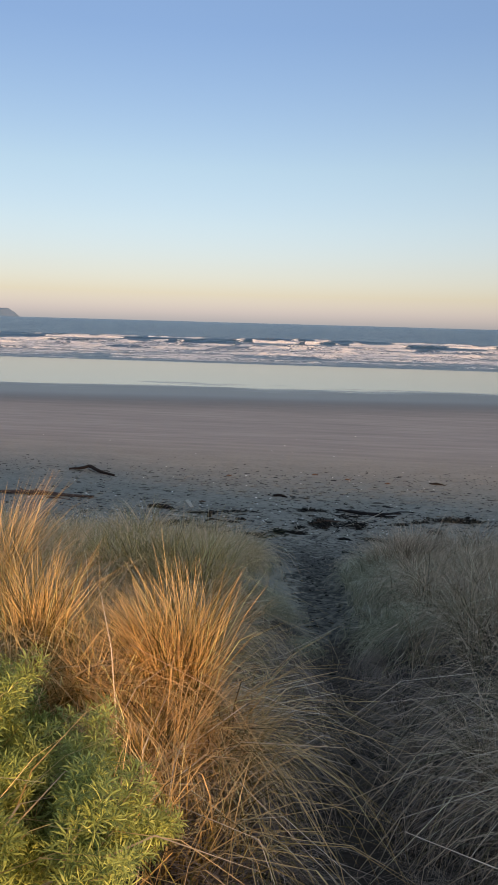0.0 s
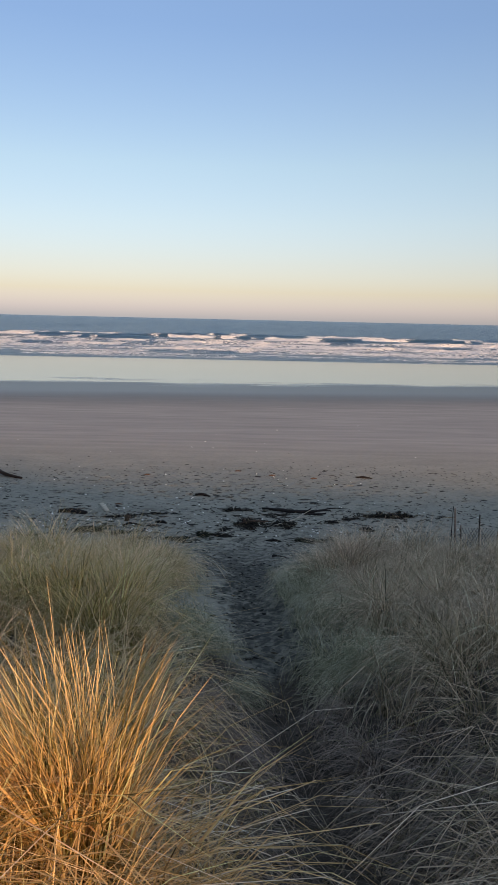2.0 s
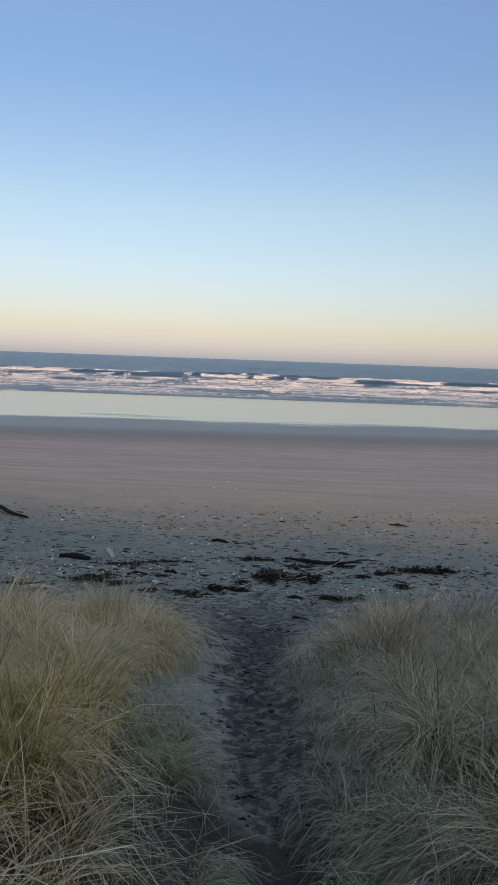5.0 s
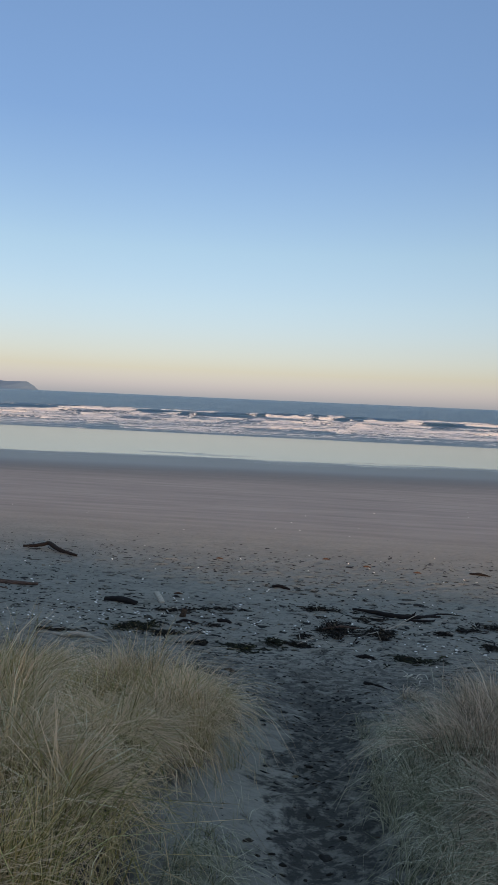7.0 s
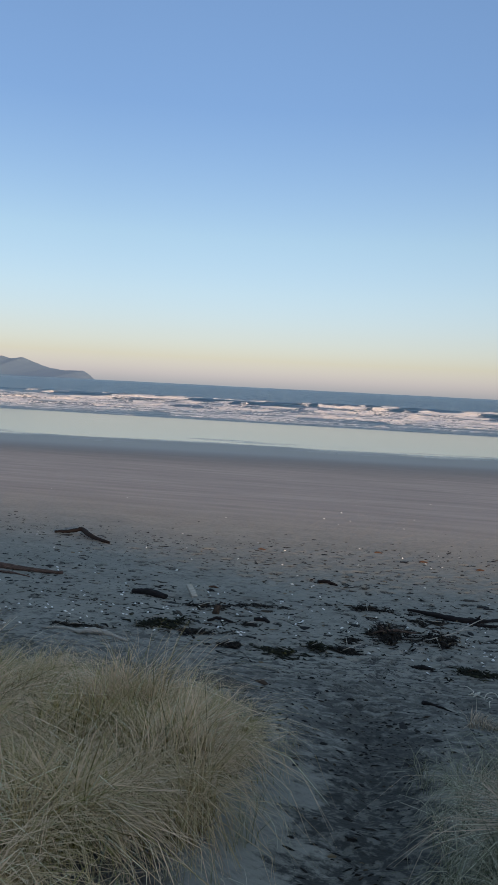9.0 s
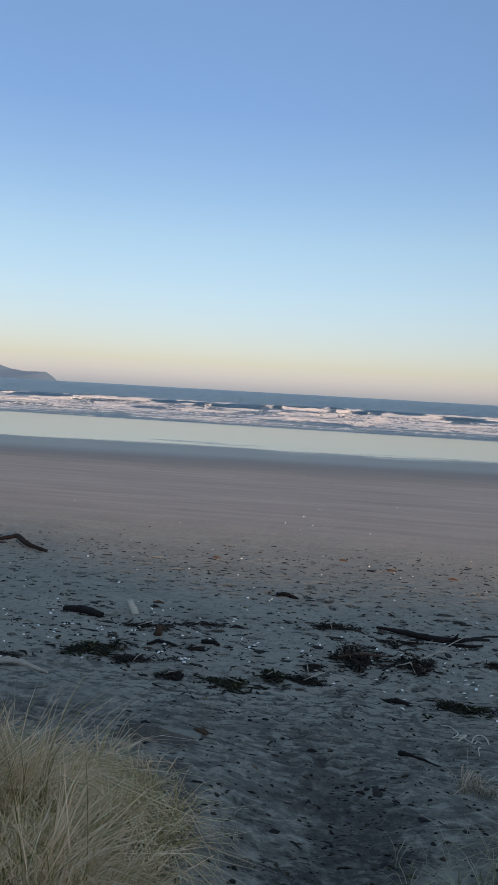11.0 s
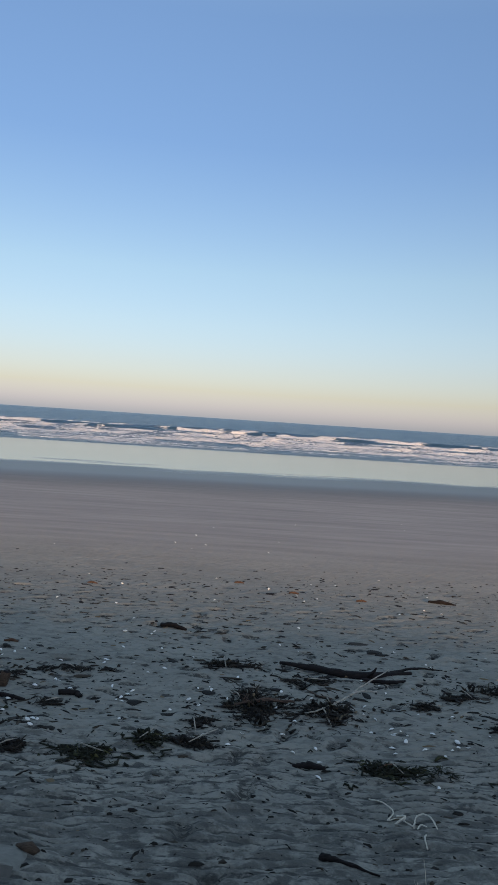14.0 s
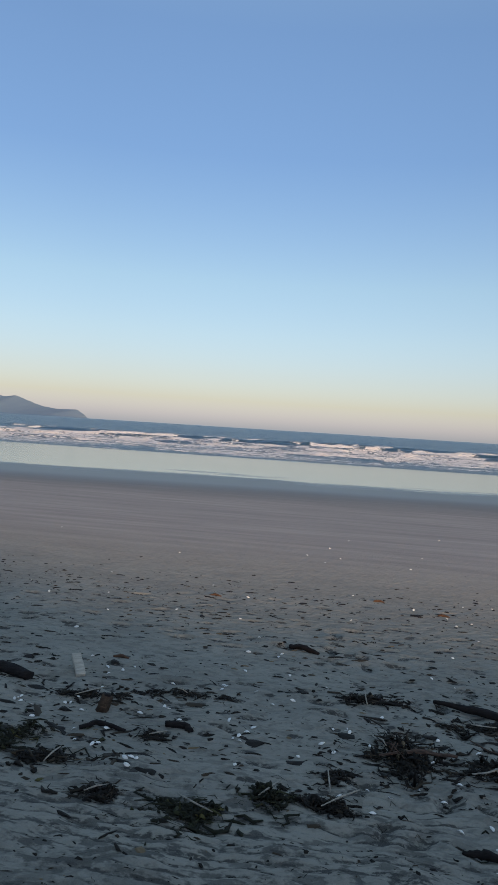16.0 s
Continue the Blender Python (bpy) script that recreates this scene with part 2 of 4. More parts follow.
def sea_material():
    n = Nodes("sea_water", 0.12)
    foam = n.add("Attribute")
    foam.attribute_name = "foam"
    lace = n.noise(2.6, 6, (0.55, 0.5, 1), rough=0.8)
    streak = n.noise(0.6, 6, (0.3, 1, 1), rough=0.75)
    f = n.math("ADD", foam.outputs["Fac"], n.math("MULTIPLY", n.math("SUBTRACT", n.math("ADD", n.math("MULTIPLY", lace, 0.55), n.math("MULTIPLY", streak, 0.45)), 0.5), 3.6))
    f = n.range(f, 0.42, 0.66)
    col = n.mix(f, n.ramp(streak, [(0.3, (0.020, 0.060, 0.115)), (0.7, (0.036, 0.090, 0.155))]), n.ramp(lace, [(0.35, (0.62, 0.60, 0.66)), (0.62, (0.92, 0.91, 0.92))]))
    n.bump(n.math("ADD", n.noise(0.35, 6, (0.35, 1, 1)), n.math("MULTIPLY", n.noise(3, 4), 0.25)), 2.2, 1.0)
    return n.set(Base_Color=col, Roughness=n.range(f, 0, 1, 0.3, 0.9), Specular_IOR_Level=0.5)


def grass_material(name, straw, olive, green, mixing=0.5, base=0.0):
    """Straw blades among green ones; base: how green and dark they turn towards the root."""
    n = Nodes(name, 0.65)
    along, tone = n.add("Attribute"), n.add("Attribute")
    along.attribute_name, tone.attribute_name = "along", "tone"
    isl = n.add("NewGeometry").outputs["Random Per Island"]
    own = n.ramp(isl, [(0.0, tuple(0.2 * c for c in green)), (0.35 * mixing, green), (0.75 * mixing, olive), (0.95 * mixing + 0.1, tuple(0.8 * c for c in straw)), (0.9, straw), (1.0, tuple(min(1, 1.5 * c) for c in straw))])
    # whole patches have withered to a dull purple-brown, others stay green
    patch = n.noise(1.3, 4, rough=0.6)
    withered = tuple(olive[k] * 0.75 + (0.10, 0.075, 0.085)[k] for k in range(3))
    col = n.mix(n.range(patch, 0.50, 0.62, 0, 0.75), own, n.mix(0.6, own, withered))
    col = n.mix(n.range(patch, 0.36, 0.48, 0.6, 0), col, n.mix(0.55, own, green))
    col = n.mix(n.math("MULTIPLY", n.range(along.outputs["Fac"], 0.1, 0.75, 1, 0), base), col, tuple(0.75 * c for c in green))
    col = n.mix(n.range(tone.outputs["Fac"], 0, 1, 0.4, 0), col, n.mix(0.5, green, olive))
    n.set(Base_Color=col, Specular_IOR_Level=0.3)
    # thin blades let some light through
    t = n.add("BsdfTranslucent")
    n.link(col, t.inputs["Color"])
    m = n.add("MixShader", Fac=0.25)
    n.link(n.shader.outputs[0], m.inputs[1])
    n.link(t.outputs[0], m.inputs[2])
    n.link(m.outputs[0], n.nt.nodes["Material Output"].inputs["Surface"])
    return n.mat


def wood_material(name, dark, light, stretch=(2, 12, 12)):
    n = Nodes(name, 0.85)
    g = n.noise(6, 6, stretch, own=True, rough=0.65)
    c = n.ramp(g, [(0.3, dark), (0.7, light)])
    n.bump(g, 0.012, 0.9)
    return n.set(Base_Color=c, Specular_IOR_Level=0.25)


def plain_material(name, a, b, scale=20, rough=0.7, bump=0.003):
    n = Nodes(name, rough)
    g = n.noise(scale, 5, own=True)
    n.bump(g, bump, 0.8)
    r = n.add("ObjectInfo").outputs["Random"]
    c = n.mix(n.math("MULTIPLY", r, 0.5), n.ramp(g, [(0.3, a), (0.7, b)]), b)
    return n.set(Base_Color=c)


SAND = sand_material()
SEA = sea_material()
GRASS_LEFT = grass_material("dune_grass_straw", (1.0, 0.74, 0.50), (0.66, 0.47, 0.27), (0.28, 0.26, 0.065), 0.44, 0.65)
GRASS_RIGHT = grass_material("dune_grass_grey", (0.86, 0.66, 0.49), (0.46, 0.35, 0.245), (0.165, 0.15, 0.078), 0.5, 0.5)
# purple-brown, and darker than GRASS_WISP to paint the upper path's shade
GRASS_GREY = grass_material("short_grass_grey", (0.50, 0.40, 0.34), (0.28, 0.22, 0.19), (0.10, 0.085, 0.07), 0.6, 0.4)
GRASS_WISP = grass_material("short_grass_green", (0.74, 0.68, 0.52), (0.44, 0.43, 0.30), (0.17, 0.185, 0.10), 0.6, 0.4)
# the high base also paints shade into the gaps low in the tufts
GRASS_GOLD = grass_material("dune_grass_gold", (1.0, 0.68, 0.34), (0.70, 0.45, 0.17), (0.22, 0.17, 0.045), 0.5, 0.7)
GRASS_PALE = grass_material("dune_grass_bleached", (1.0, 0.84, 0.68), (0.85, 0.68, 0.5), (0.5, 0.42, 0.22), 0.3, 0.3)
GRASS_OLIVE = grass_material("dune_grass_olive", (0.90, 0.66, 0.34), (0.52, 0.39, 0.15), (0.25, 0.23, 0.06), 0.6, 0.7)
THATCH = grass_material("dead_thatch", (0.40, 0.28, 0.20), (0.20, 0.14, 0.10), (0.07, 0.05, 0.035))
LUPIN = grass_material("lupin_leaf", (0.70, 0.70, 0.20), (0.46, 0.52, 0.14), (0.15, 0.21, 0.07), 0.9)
DARK_WOOD = wood_material("dark_driftwood", (0.006, 0.005, 0.006), (0.024, 0.018, 0.017))
BROWN_WOOD = wood_material("brown_driftwood", (0.035, 0.022, 0.018), (0.16, 0.105, 0.08))
TRUNK_WOOD = wood_material("weathered_trunk", (0.03, 0.018, 0.015), (0.19, 0.125, 0.10))
PALE_WOOD = wood_material("bleached_wood", (0.28, 0.25, 0.21), (0.55, 0.50, 0.43))
SHELL = plain_material("shell_white", (0.80, 0.78, 0.74), (0.93, 0.92, 0.90), 60, 0.45)
def weed_material(name, dark, mid, pale):
    """Dry seaweed: most straps nearly black, some brown, a few bleached."""
    n = Nodes(name, 0.8)
    col = n.ramp(n.add("NewGeometry").outputs["Random Per Island"], [(0.0, dark), (0.68, dark), (0.84, mid), (0.96, mid), (0.985, pale), (1.0, pale)])
    g = n.noise(60, 4, own=True)
    n.bump(g, 0.003, 0.8)
    return n.set(Base_Color=n.mix(n.range(g, 0.3, 0.7, 0, 0.5), col, n.mix(0.5, col, mid)), Specular_IOR_Level=0.3)


WEED = weed_material("dry_seaweed", (0.010, 0.009, 0.008), (0.050, 0.038, 0.026), (0.20, 0.15, 0.09))
# the haze of distance is put into this blue base colour
HILL = plain_material("far_hill", (0.14, 0.215, 0.31), (0.155, 0.23, 0.325), 0.01, 0.95, 0.1)
ROPE = plain_material("bleached_rope", (0.46, 0.42, 0.35), (0.70, 0.65, 0.55), 120, 0.9)
EARTH = plain_material("caked_sand", (0.12, 0.118, 0.105), (0.22, 0.215, 0.19), 14, 0.95, 0.03)
# darker sand colour that paints the shade on the slab's front
FACE_SHADE = plain_material("shaded_sand", (0.075, 0.072, 0.066), (0.13, 0.125, 0.112), 14, 0.8, 0.004)
RUST = plain_material("red_brown_wood", (0.04, 0.02, 0.014), (0.11, 0.055, 0.03), 25, 0.85)


# ---- the ground, from the dune to the sea bed, as one sheet ----
PROFILE = [(-40, 3.6), (-15, 3.3), (-3, 2.65), (0, 2.45), (2, 2.2), (5, 1.68), (6.2, 1.5), (7.2, 1.32), (8.6, 0.96), (9.2, 0.83), (10.2, 0.6),
           (11.1, 0.38), (11.8, 0.28), (12.8, 0.17), (14, 0.12), (16.5, 0.0), (21.3, -0.09), (35, -0.33), (50, -0.6), (90, -1.0), (130, -2.2), (400, -6), (5000, -40)]


# footprints: walkers along the beach and down from the path
steps = random.Random(8)
PRINTS = []
for x0, y0, way, count in ((-4, 16.3, 0.05, 14), (-3, 15.2, -0.06, 12), (4.5, 17.2, 3.2, 13), (0.9, 10.8, 1.35, 9), (1.2, 12.0, 1.0, 8), (-4, 17.8, 0.0, 14), (1.0, 13.2, 2.6, 7), (-3.5, 14.0, 0.1, 12), (3.8, 15.6, 2.9, 11), (-2, 18.6, 0.12, 12), (2.2, 12.6, 1.9, 9)):
    for k in range(count):
        px, py = x0 + 0.62 * k * math.cos(way), y0 + 0.62 * k * math.sin(way)
        out = 0.11 if k % 2 else -0.11
        PRINTS.append((px - out * math.sin(way) + steps.uniform(-0.06, 0.06), py + out * math.cos(way) + steps.uniform(-0.06, 0.06), way + steps.uniform(-0.2, 0.2), steps.uniform(0.022, 0.045)))


# smaller, shallower prints all over the smooth sand
SMALL = []
for k in range(290):
    SMALL.append((steps.uniform(-4.2, 5.2), steps.uniform(13.0, 18.4), steps.uniform(-0.5, 0.5), steps.uniform(0.010, 0.022)))


def printed(x, y):
    """What the prints take from the height of the sand, and how much painted shade darkens them."""
    x, y = np.asarray(x, float), np.asarray(y, float)
    shape = np.broadcast(x, y).shape
    x, y = np.broadcast_to(x, shape), np.broadcast_to(y, shape)
    z, black = np.zeros(shape), np.zeros(shape)
    if not y.size or y.max() < 9.5:
        return z, black
    for k, (px, py, turn, deep) in enumerate(PRINTS + SMALL):
        long, wide = (0.15, 0.065) if k < len(PRINTS) else (0.07, 0.048)
        if len(shape) == 2:
            i0, i1 = np.searchsorted(x[0], (px - 0.6, px + 0.6))
            j0, j1 = np.searchsorted(y[:, 0], (py - 0.6, py + 0.6))
            near = (slice(j0, j1), slice(i0, i1))
        else:
            near = np.nonzero((abs(x - px) < 0.6) & (abs(y - py) < 0.6))
        dx, dy = x[near] - px, y[near] - py
        u, v = dx * math.cos(turn) + dy * math.sin(turn), dy * math.cos(turn) - dx * math.sin(turn)
        q = (u / long) ** 2 + (v / wide) ** 2
        z[near] += deep * (1.3 * np.exp(-0.35 * q) - 2.3 * np.exp(-q))
        black[near] = np.maximum(black[near], (0.75 if k < len(PRINTS) else 1.0) * np.exp(-((q - 0.3) / 0.6) ** 2))
    return z, black


def ripple(x, y):
    """Wind ripples, about -1..1, that run along the beach."""
    w = y * 2 * math.pi / 0.105 + 3.0 * vnoise(x * 1.6, y * 1.6, 11) + 1.2 * x + 3.4 * vnoise(x * 4.2, y * 3, 12)
    return (np.sin(w) + 0.3 * np.sin(2 * w + 1)) * (0.6 + 0.5 * vnoise(x * 1.7, y * 1.7, 13))


# painted shade, 0..1, for the ripple troughs and the prints
def hollow_shade(x, y):
    x, y = np.asarray(x, float), np.asarray(y, float)
    zone = smooth(9.9, 10.8, y) * (1 - smooth(12.6, 13.8, y))
    trough = np.clip(-1.5 * ripple(x, y) - 0.15 + 0.5 * vnoise(x * 5, y * 9, 14), 0, 1)
    return np.maximum(0.8 * zone * trough, printed(x, y)[1])


def path_x(y):
    return 1.12 + 0.07 * np.sin(0.7 * np.asarray(y, float))


def ground(x, y):
    """Height of the sand at x, y (arrays)."""
    x, y = np.asarray(x, float), np.asarray(y, float)
    py, pz = zip(*PROFILE)
    z = np.interp(y, py, pz)
    z = (z + np.interp(y - 0.5, py, pz) + np.interp(y + 0.5, py, pz)) / 3
    d = x - path_x(y)
    lift = np.interp(y, (-3, 2, 5, 8, 11), (0.4, 0.32, 0.22, 0.12, 0.0))
    z = z + lift * (smooth(0.25, 1.1, -d) + smooth(0.25, 1.1, d))
    dune = 1 - smooth(9.5, 12.5, y)
    z = z + dune * 0.13 * vnoise(x * 0.8, y * 0.8, 3) * smooth(0.3, 1.2, abs(d))
    # the dune behind, high to the right, low to the left
    bell = np.exp(-((y + 9) / 3.2) ** 2)
    z = z + bell * (0.4 + (1.1 - 0.04 * np.clip(x - 18, -8, 8)) * smooth(7.24, 7.48, x) + 0.05 * vnoise(x / 2.5, y / 4, 5))
    # trodden, lumpy sand on the path and wind ripples at the dune's foot
    near = smooth(-2, 0, y) * (1 - smooth(15, 19, y))
    tread = np.exp(-(d / 0.32) ** 2) * (1 - smooth(9.5, 12, y))
    z = z + near * (0.018 * vnoise(x * 2.5, y * 3.2, 7) + 0.012 * vnoise(x * 6, y * 8, 8))
    z = z + near * tread * (0.035 * vnoise(x * 4.2, y * 3.6, 9) + 0.015 * vnoise(x * 9, y * 9, 10) - 0.05)
    foot = smooth(9.6, 10.6, y) * (1 - smooth(13.0, 14.5, y))
    z = z + near * smooth(9, 10, y) * (1 - smooth(12.6, 14, y)) * (0.013 * vnoise(x * 4.5, y * 6, 75) + 0.013 * vnoise(x * 11, y * 17, 76))
    return z + near * foot * 0.010 * ripple(x, y) + printed(x, y)[0]


TABLE_X, TABLE_Y = np.arange(-9, 9.01, 0.05), np.arange(-1, 24.01, 0.05)
TABLE = ground(TABLE_X[None, :], TABLE_Y[:, None]).tolist()


def gz(x, y):
    """Height of the sand at one place."""
    if not (-9 < x < 8.9 and -1 < y < 23.9):
        return float(ground(np.array([x]), np.array([y]))[0])
    u, v = (x + 9) / 0.05, (y + 1) / 0.05
    i, j = int(u), int(v)
    u, v = u - i, v - j
    return (TABLE[j][i] * (1 - u) + TABLE[j][i + 1] * u) * (1 - v) + (TABLE[j + 1][i] * (1 - u) + TABLE[j + 1][i + 1] * u) * v


def lines(inner, outer):
    """Close lines inside, ever wider ones outside."""
    a, b, step = inner
    mid = list(np.arange(a, b, step))
    lo, hi, s = a, mid[-1], step
    before, after = [], []
    while lo > outer[0]:
        s *= 1.12
        lo -= s
        before.append(max(lo, outer[0]))
    s = step
    while hi < outer[1]:
        s *= 1.12
        hi += s
        after.append(min(hi, outer[1]))
    return np.array(before[::-1] + mid + after)


gx = lines((-4.0, 5.0, 0.038), (-4500, 4500))
gy = lines((3.0, 18.5, 0.03), (-60, 4900))
gy = np.concatenate([gy[gy < 9.6], np.arange(9.6, 14.2, 0.019), gy[gy > 14.21]])
floor = new("ground", grid_mesh("ground", gx, gy, ground(gx[None, :], gy[:, None]), [("black", hollow_shade(gx[None, :], gy[:, None]))]))
floor.data.materials.append(SAND)
tagged(floor, "grey-brown beach sand, rippled and trodden, wet and mirror-like at the sea", "sand", kind="structure")

# ---- the sea ----
sx = lines((-120, 120, 0.9), (-4500, 4500))
sy = np.concatenate([np.arange(86, 225, 0.7), 225 + 3 * np.cumsum(1.09 ** np.arange(62))])
sy = sy[sy < 4950]
X, Y = sx[None, :], sy[:, None]
# low swell and breakers
level = np.full((len(sy), len(sx)), -1.0)
foam = np.zeros_like(level)
CRESTS = [(93, 0.04, 0.5, 0.75), (96.5, 0.07, 0.6, 0.8), (101, 0.12, 0.8, 0.8), (107, 0.2, 0.9, 0.85), (113, 0.26, 1.1, 0.9), (121, 0.34, 1.3, 1.0), (131, 0.42, 1.6, 1.1), (143, 0.5, 1.8, 1.2), (157, 0.55, 1.8, 1.15), (172, 0.62, 2.0, 1.15), (190, 0.7, 2.2, 1.1), (212, 0.6, 2.6, 0.9)]
for k, (y0, amp, wide, white) in enumerate(CRESTS):
    yc = y0 + 6 * vnoise(X / 55, X * 0 + k, 20 + k) + 1.6 * vnoise(X / 11, X * 0 + k, 40 + k) + 0.4 * vnoise(X / 3, X * 0 + k, 30 + k)
    lift = np.clip(0.6 + 1.0 * vnoise(X / 26, X * 0 + 3.3 * k, 60 + k), 0, 1.25) * (1 + 0.25 * vnoise(X / 2.5, Y / 2.5, 90 + k))
    d = Y - yc
    level += 0.85 * amp * lift * np.where(d > 0, np.exp(-(d / (1.7 * wide)) ** 2), np.exp(-(d / (0.6 * wide)) ** 2))
    broken = np.clip(0.55 + 1.3 * vnoise(X / (9 if k > 7 else 7), X * 0 + 7.7 * k, 80 + k) + 0.9 * vnoise(X / 2.2, X * 0 + 2.1 * k, 95 + k), 0, 1)
    foam = np.maximum(foam, white * broken * np.where(d > 0.5, 0, np.exp(-np.abs(d) / (2.0 * wide + 0.4))))
foam = np.maximum(foam, smooth(92, 96, Y) * (1 - smooth(150, 185, Y)) * (0.40 + 0.12 * smooth(100, 112, Y) + 0.24 * vnoise(X / 14, Y / 3.2, 18)))
level += np.clip(foam, 0, 1) * smooth(99, 120, Y) * (0.16 * vnoise(X / 1.4, Y / 1.2, 19) + 0.12 * vnoise(X / 3.5, Y / 2.5, 25))
level += 0.10 * vnoise(X / 9, Y / 4, 15) * smooth(100, 140, Y)
far = smooth(215, 300, Y)
level += far * (0.45 * vnoise(X / 70, Y / 18, 16) + 0.25 * vnoise(X / 25, Y / 9, 17))
level = np.where(Y < 92, -1.0 - 0.12 * (92 - Y) / 6, level)
sea = new("sea", grid_mesh("sea", sx, sy, level, [("foam", foam)]))
sea.data.materials.append(SEA)
tagged(sea, "calm blue-grey sea with low foaming breakers near the beach", "sea", kind="structure")


# ---- the headland far off ----
HEAD_X = (-4600, -3900, -3300, -2960, -2767, -2690, -2644, -2571, -2500, -2401, -2314, -2255, -2169, -2053, -1990, -1922, -1850, -1768, -1730, -1692)
HEAD_Z = (190, 175, 150, 135, 117, 92, 83, 81, 90, 102, 122, 109, 114, 78, 60, 50, 48, 50, 30, -4)


def headland():
    px = np.linspace(-4600, -1690, 240)
    py = np.append(np.linspace(3850, 4350, 16), 4352)
    ridge = np.interp(px, HEAD_X, HEAD_Z)
    ridge = ridge + 3 * vnoise(px / 30, px * 0, 31) * smooth(-1690, -1800, px)
    across = np.append(np.linspace(0, 1, 16) ** 0.9, 0)
    z = -6 + (ridge[None, :] + 4) * across[:, None] * (1 + 0.05 * vnoise(px[None, :] / 120, py[:, None] / 60, 32) * (1 - across[:, None]))
    ob = new("headland", grid_mesh("headland", px, py, z))
    ob.data.polygons.foreach_set("use_smooth", np.zeros(len(ob.data.polygons), bool))
    ob.data.materials.append(HILL)
    tagged(ob, "hazy grey-blue headland across the sea", "headland", kind="structure")


headland()


# ---- dune grass ----
def blades(name, spots, length, lean, toward, material, label, wide=0.0032, up=0.9, seed=1, cell=0.0, vary=(0.4, 1.4), coarse=False):
    """One mesh of many curved, tapering blades: spots (n, 2), mean length, mean lean and the way they hang (n, 2)."""
    rng = np.random.RandomState(seed)
    n = len(spots)
    L = length * rng.uniform(*vary, n)
    tone = np.ones(n)
    if cell:
        # blades gather into tussocks, each of its own height and tint, and spread from its middle
        i, j = np.floor(spots[:, 0] / cell).astype(int), np.floor(spots[:, 1] / cell + 0.5 * (np.floor(spots[:, 0] / cell) % 2)).astype(int)
        dice = rng.uniform(0, 1, (211, 211, 4))[i % 211, j % 211]
        mid = np.column_stack([(i + 0.2 + 0.6 * dice[:, 0]) * cell, (j + 0.2 + 0.6 * dice[:, 1] - 0.5 * (i % 2)) * cell])
        away = spots - mid
        spots = mid + away * 0.5
        toward = toward + away / cell * 1.3
        L = L * (0.58 + 0.58 * dice[:, 2])
        tone = dice[:, 3]
    base = np.column_stack([spots, ground(spots[:, 0], spots[:, 1]) - 0.01])
    ang = rng.uniform(0, 2 * math.pi, n)
    own = np.column_stack([vnoise(spots[:, 0] * 3.2, spots[:, 1] * 3.2, seed + 70), vnoise(spots[:, 0] * 3.2, spots[:, 1] * 3.2, seed + 71)])
    way = np.column_stack([np.cos(ang), np.sin(ang)]) * rng.uniform(0.3, 1.25 + 0.5 * coarse, n)[:, None] + toward + (0.8 - 0.3 * coarse) * own
    size = np.linalg.norm(way, axis=1)
    way /= size[:, None] + 1e-6
    le = lean * np.clip(size, 0.55, 1.5) * rng.uniform(0.55, 1.45, n)
    side = np.column_stack([-way[:, 1], way[:, 0]])
    twist = rng.uniform(-0.7, 0.7, n)
    side = side * np.cos(twist)[:, None] + way * np.sin(twist)[:, None]
    sway = rng.uniform(-0.22, 0.22, n)
    S = np.array([0, 0.42, 0.75, 1.0] if coarse else [0, 0.3, 0.58, 0.82, 1.0])
    W = np.array([1.0, 0.9, 0.55, 0.12] if coarse else [1.0, 0.95, 0.75, 0.45, 0.12])
    m = len(S)
    w = wide * rng.uniform(0.6, 1.4, n)
    co = np.empty((n, m, 2, 3))
    for k, s in enumerate(S):
        phi = np.minimum(le * (0.2 * s + 1.0 * s * s), 2.3)            # the blade bends over as it rises
        out, rise = np.sin(phi) * s, np.cos(np.minimum(phi, 2.0)) * s
        c = base.copy()
        c[:, :2] += way * (out * L)[:, None] + np.column_stack([-way[:, 1], way[:, 0]]) * (sway * s * s * L)[:, None]
        c[:, 2] += up * rise * L
        c[:, 2] = np.maximum(c[:, 2], base[:, 2] - 0.3)
        for q, sgn in enumerate((-1, 1)):
            co[:, k, q] = c
            co[:, k, q, :2] += sgn * side * (w * W[k])[:, None] * 0.5
    start = np.arange(n)[:, None] * 2 * m
    quad = np.array([[2 * k, 2 * k + 1, 2 * k + 3, 2 * k + 2] for k in range(m - 1)])
    faces = (start[:, :, None] + quad[None]).reshape(-1, 4)
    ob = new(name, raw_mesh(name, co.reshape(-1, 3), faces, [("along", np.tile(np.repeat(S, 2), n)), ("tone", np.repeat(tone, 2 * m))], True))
    ob.data.materials.append(material)
    return tagged(ob, label, "grass", kind="stuff")


def scatter(n, x0, x1, y0, y1, keep, seed, clump=2.2):
    """Random spots, thicker in clumps, where keep(x, y) says so."""
    rng = np.random.RandomState(seed)
    x, y = rng.uniform(x0, x1, n), rng.uniform(y0, y1, n)
    odds = keep(x, y) * np.clip(0.55 + 1.0 * vnoise(x * clump, y * clump, seed) + 0.4 * vnoise(x * 7, y * 7, seed + 1), 0.03, 1)
    ok = rng.uniform(0, 1, n) < odds
    return np.column_stack([x, y])[ok]


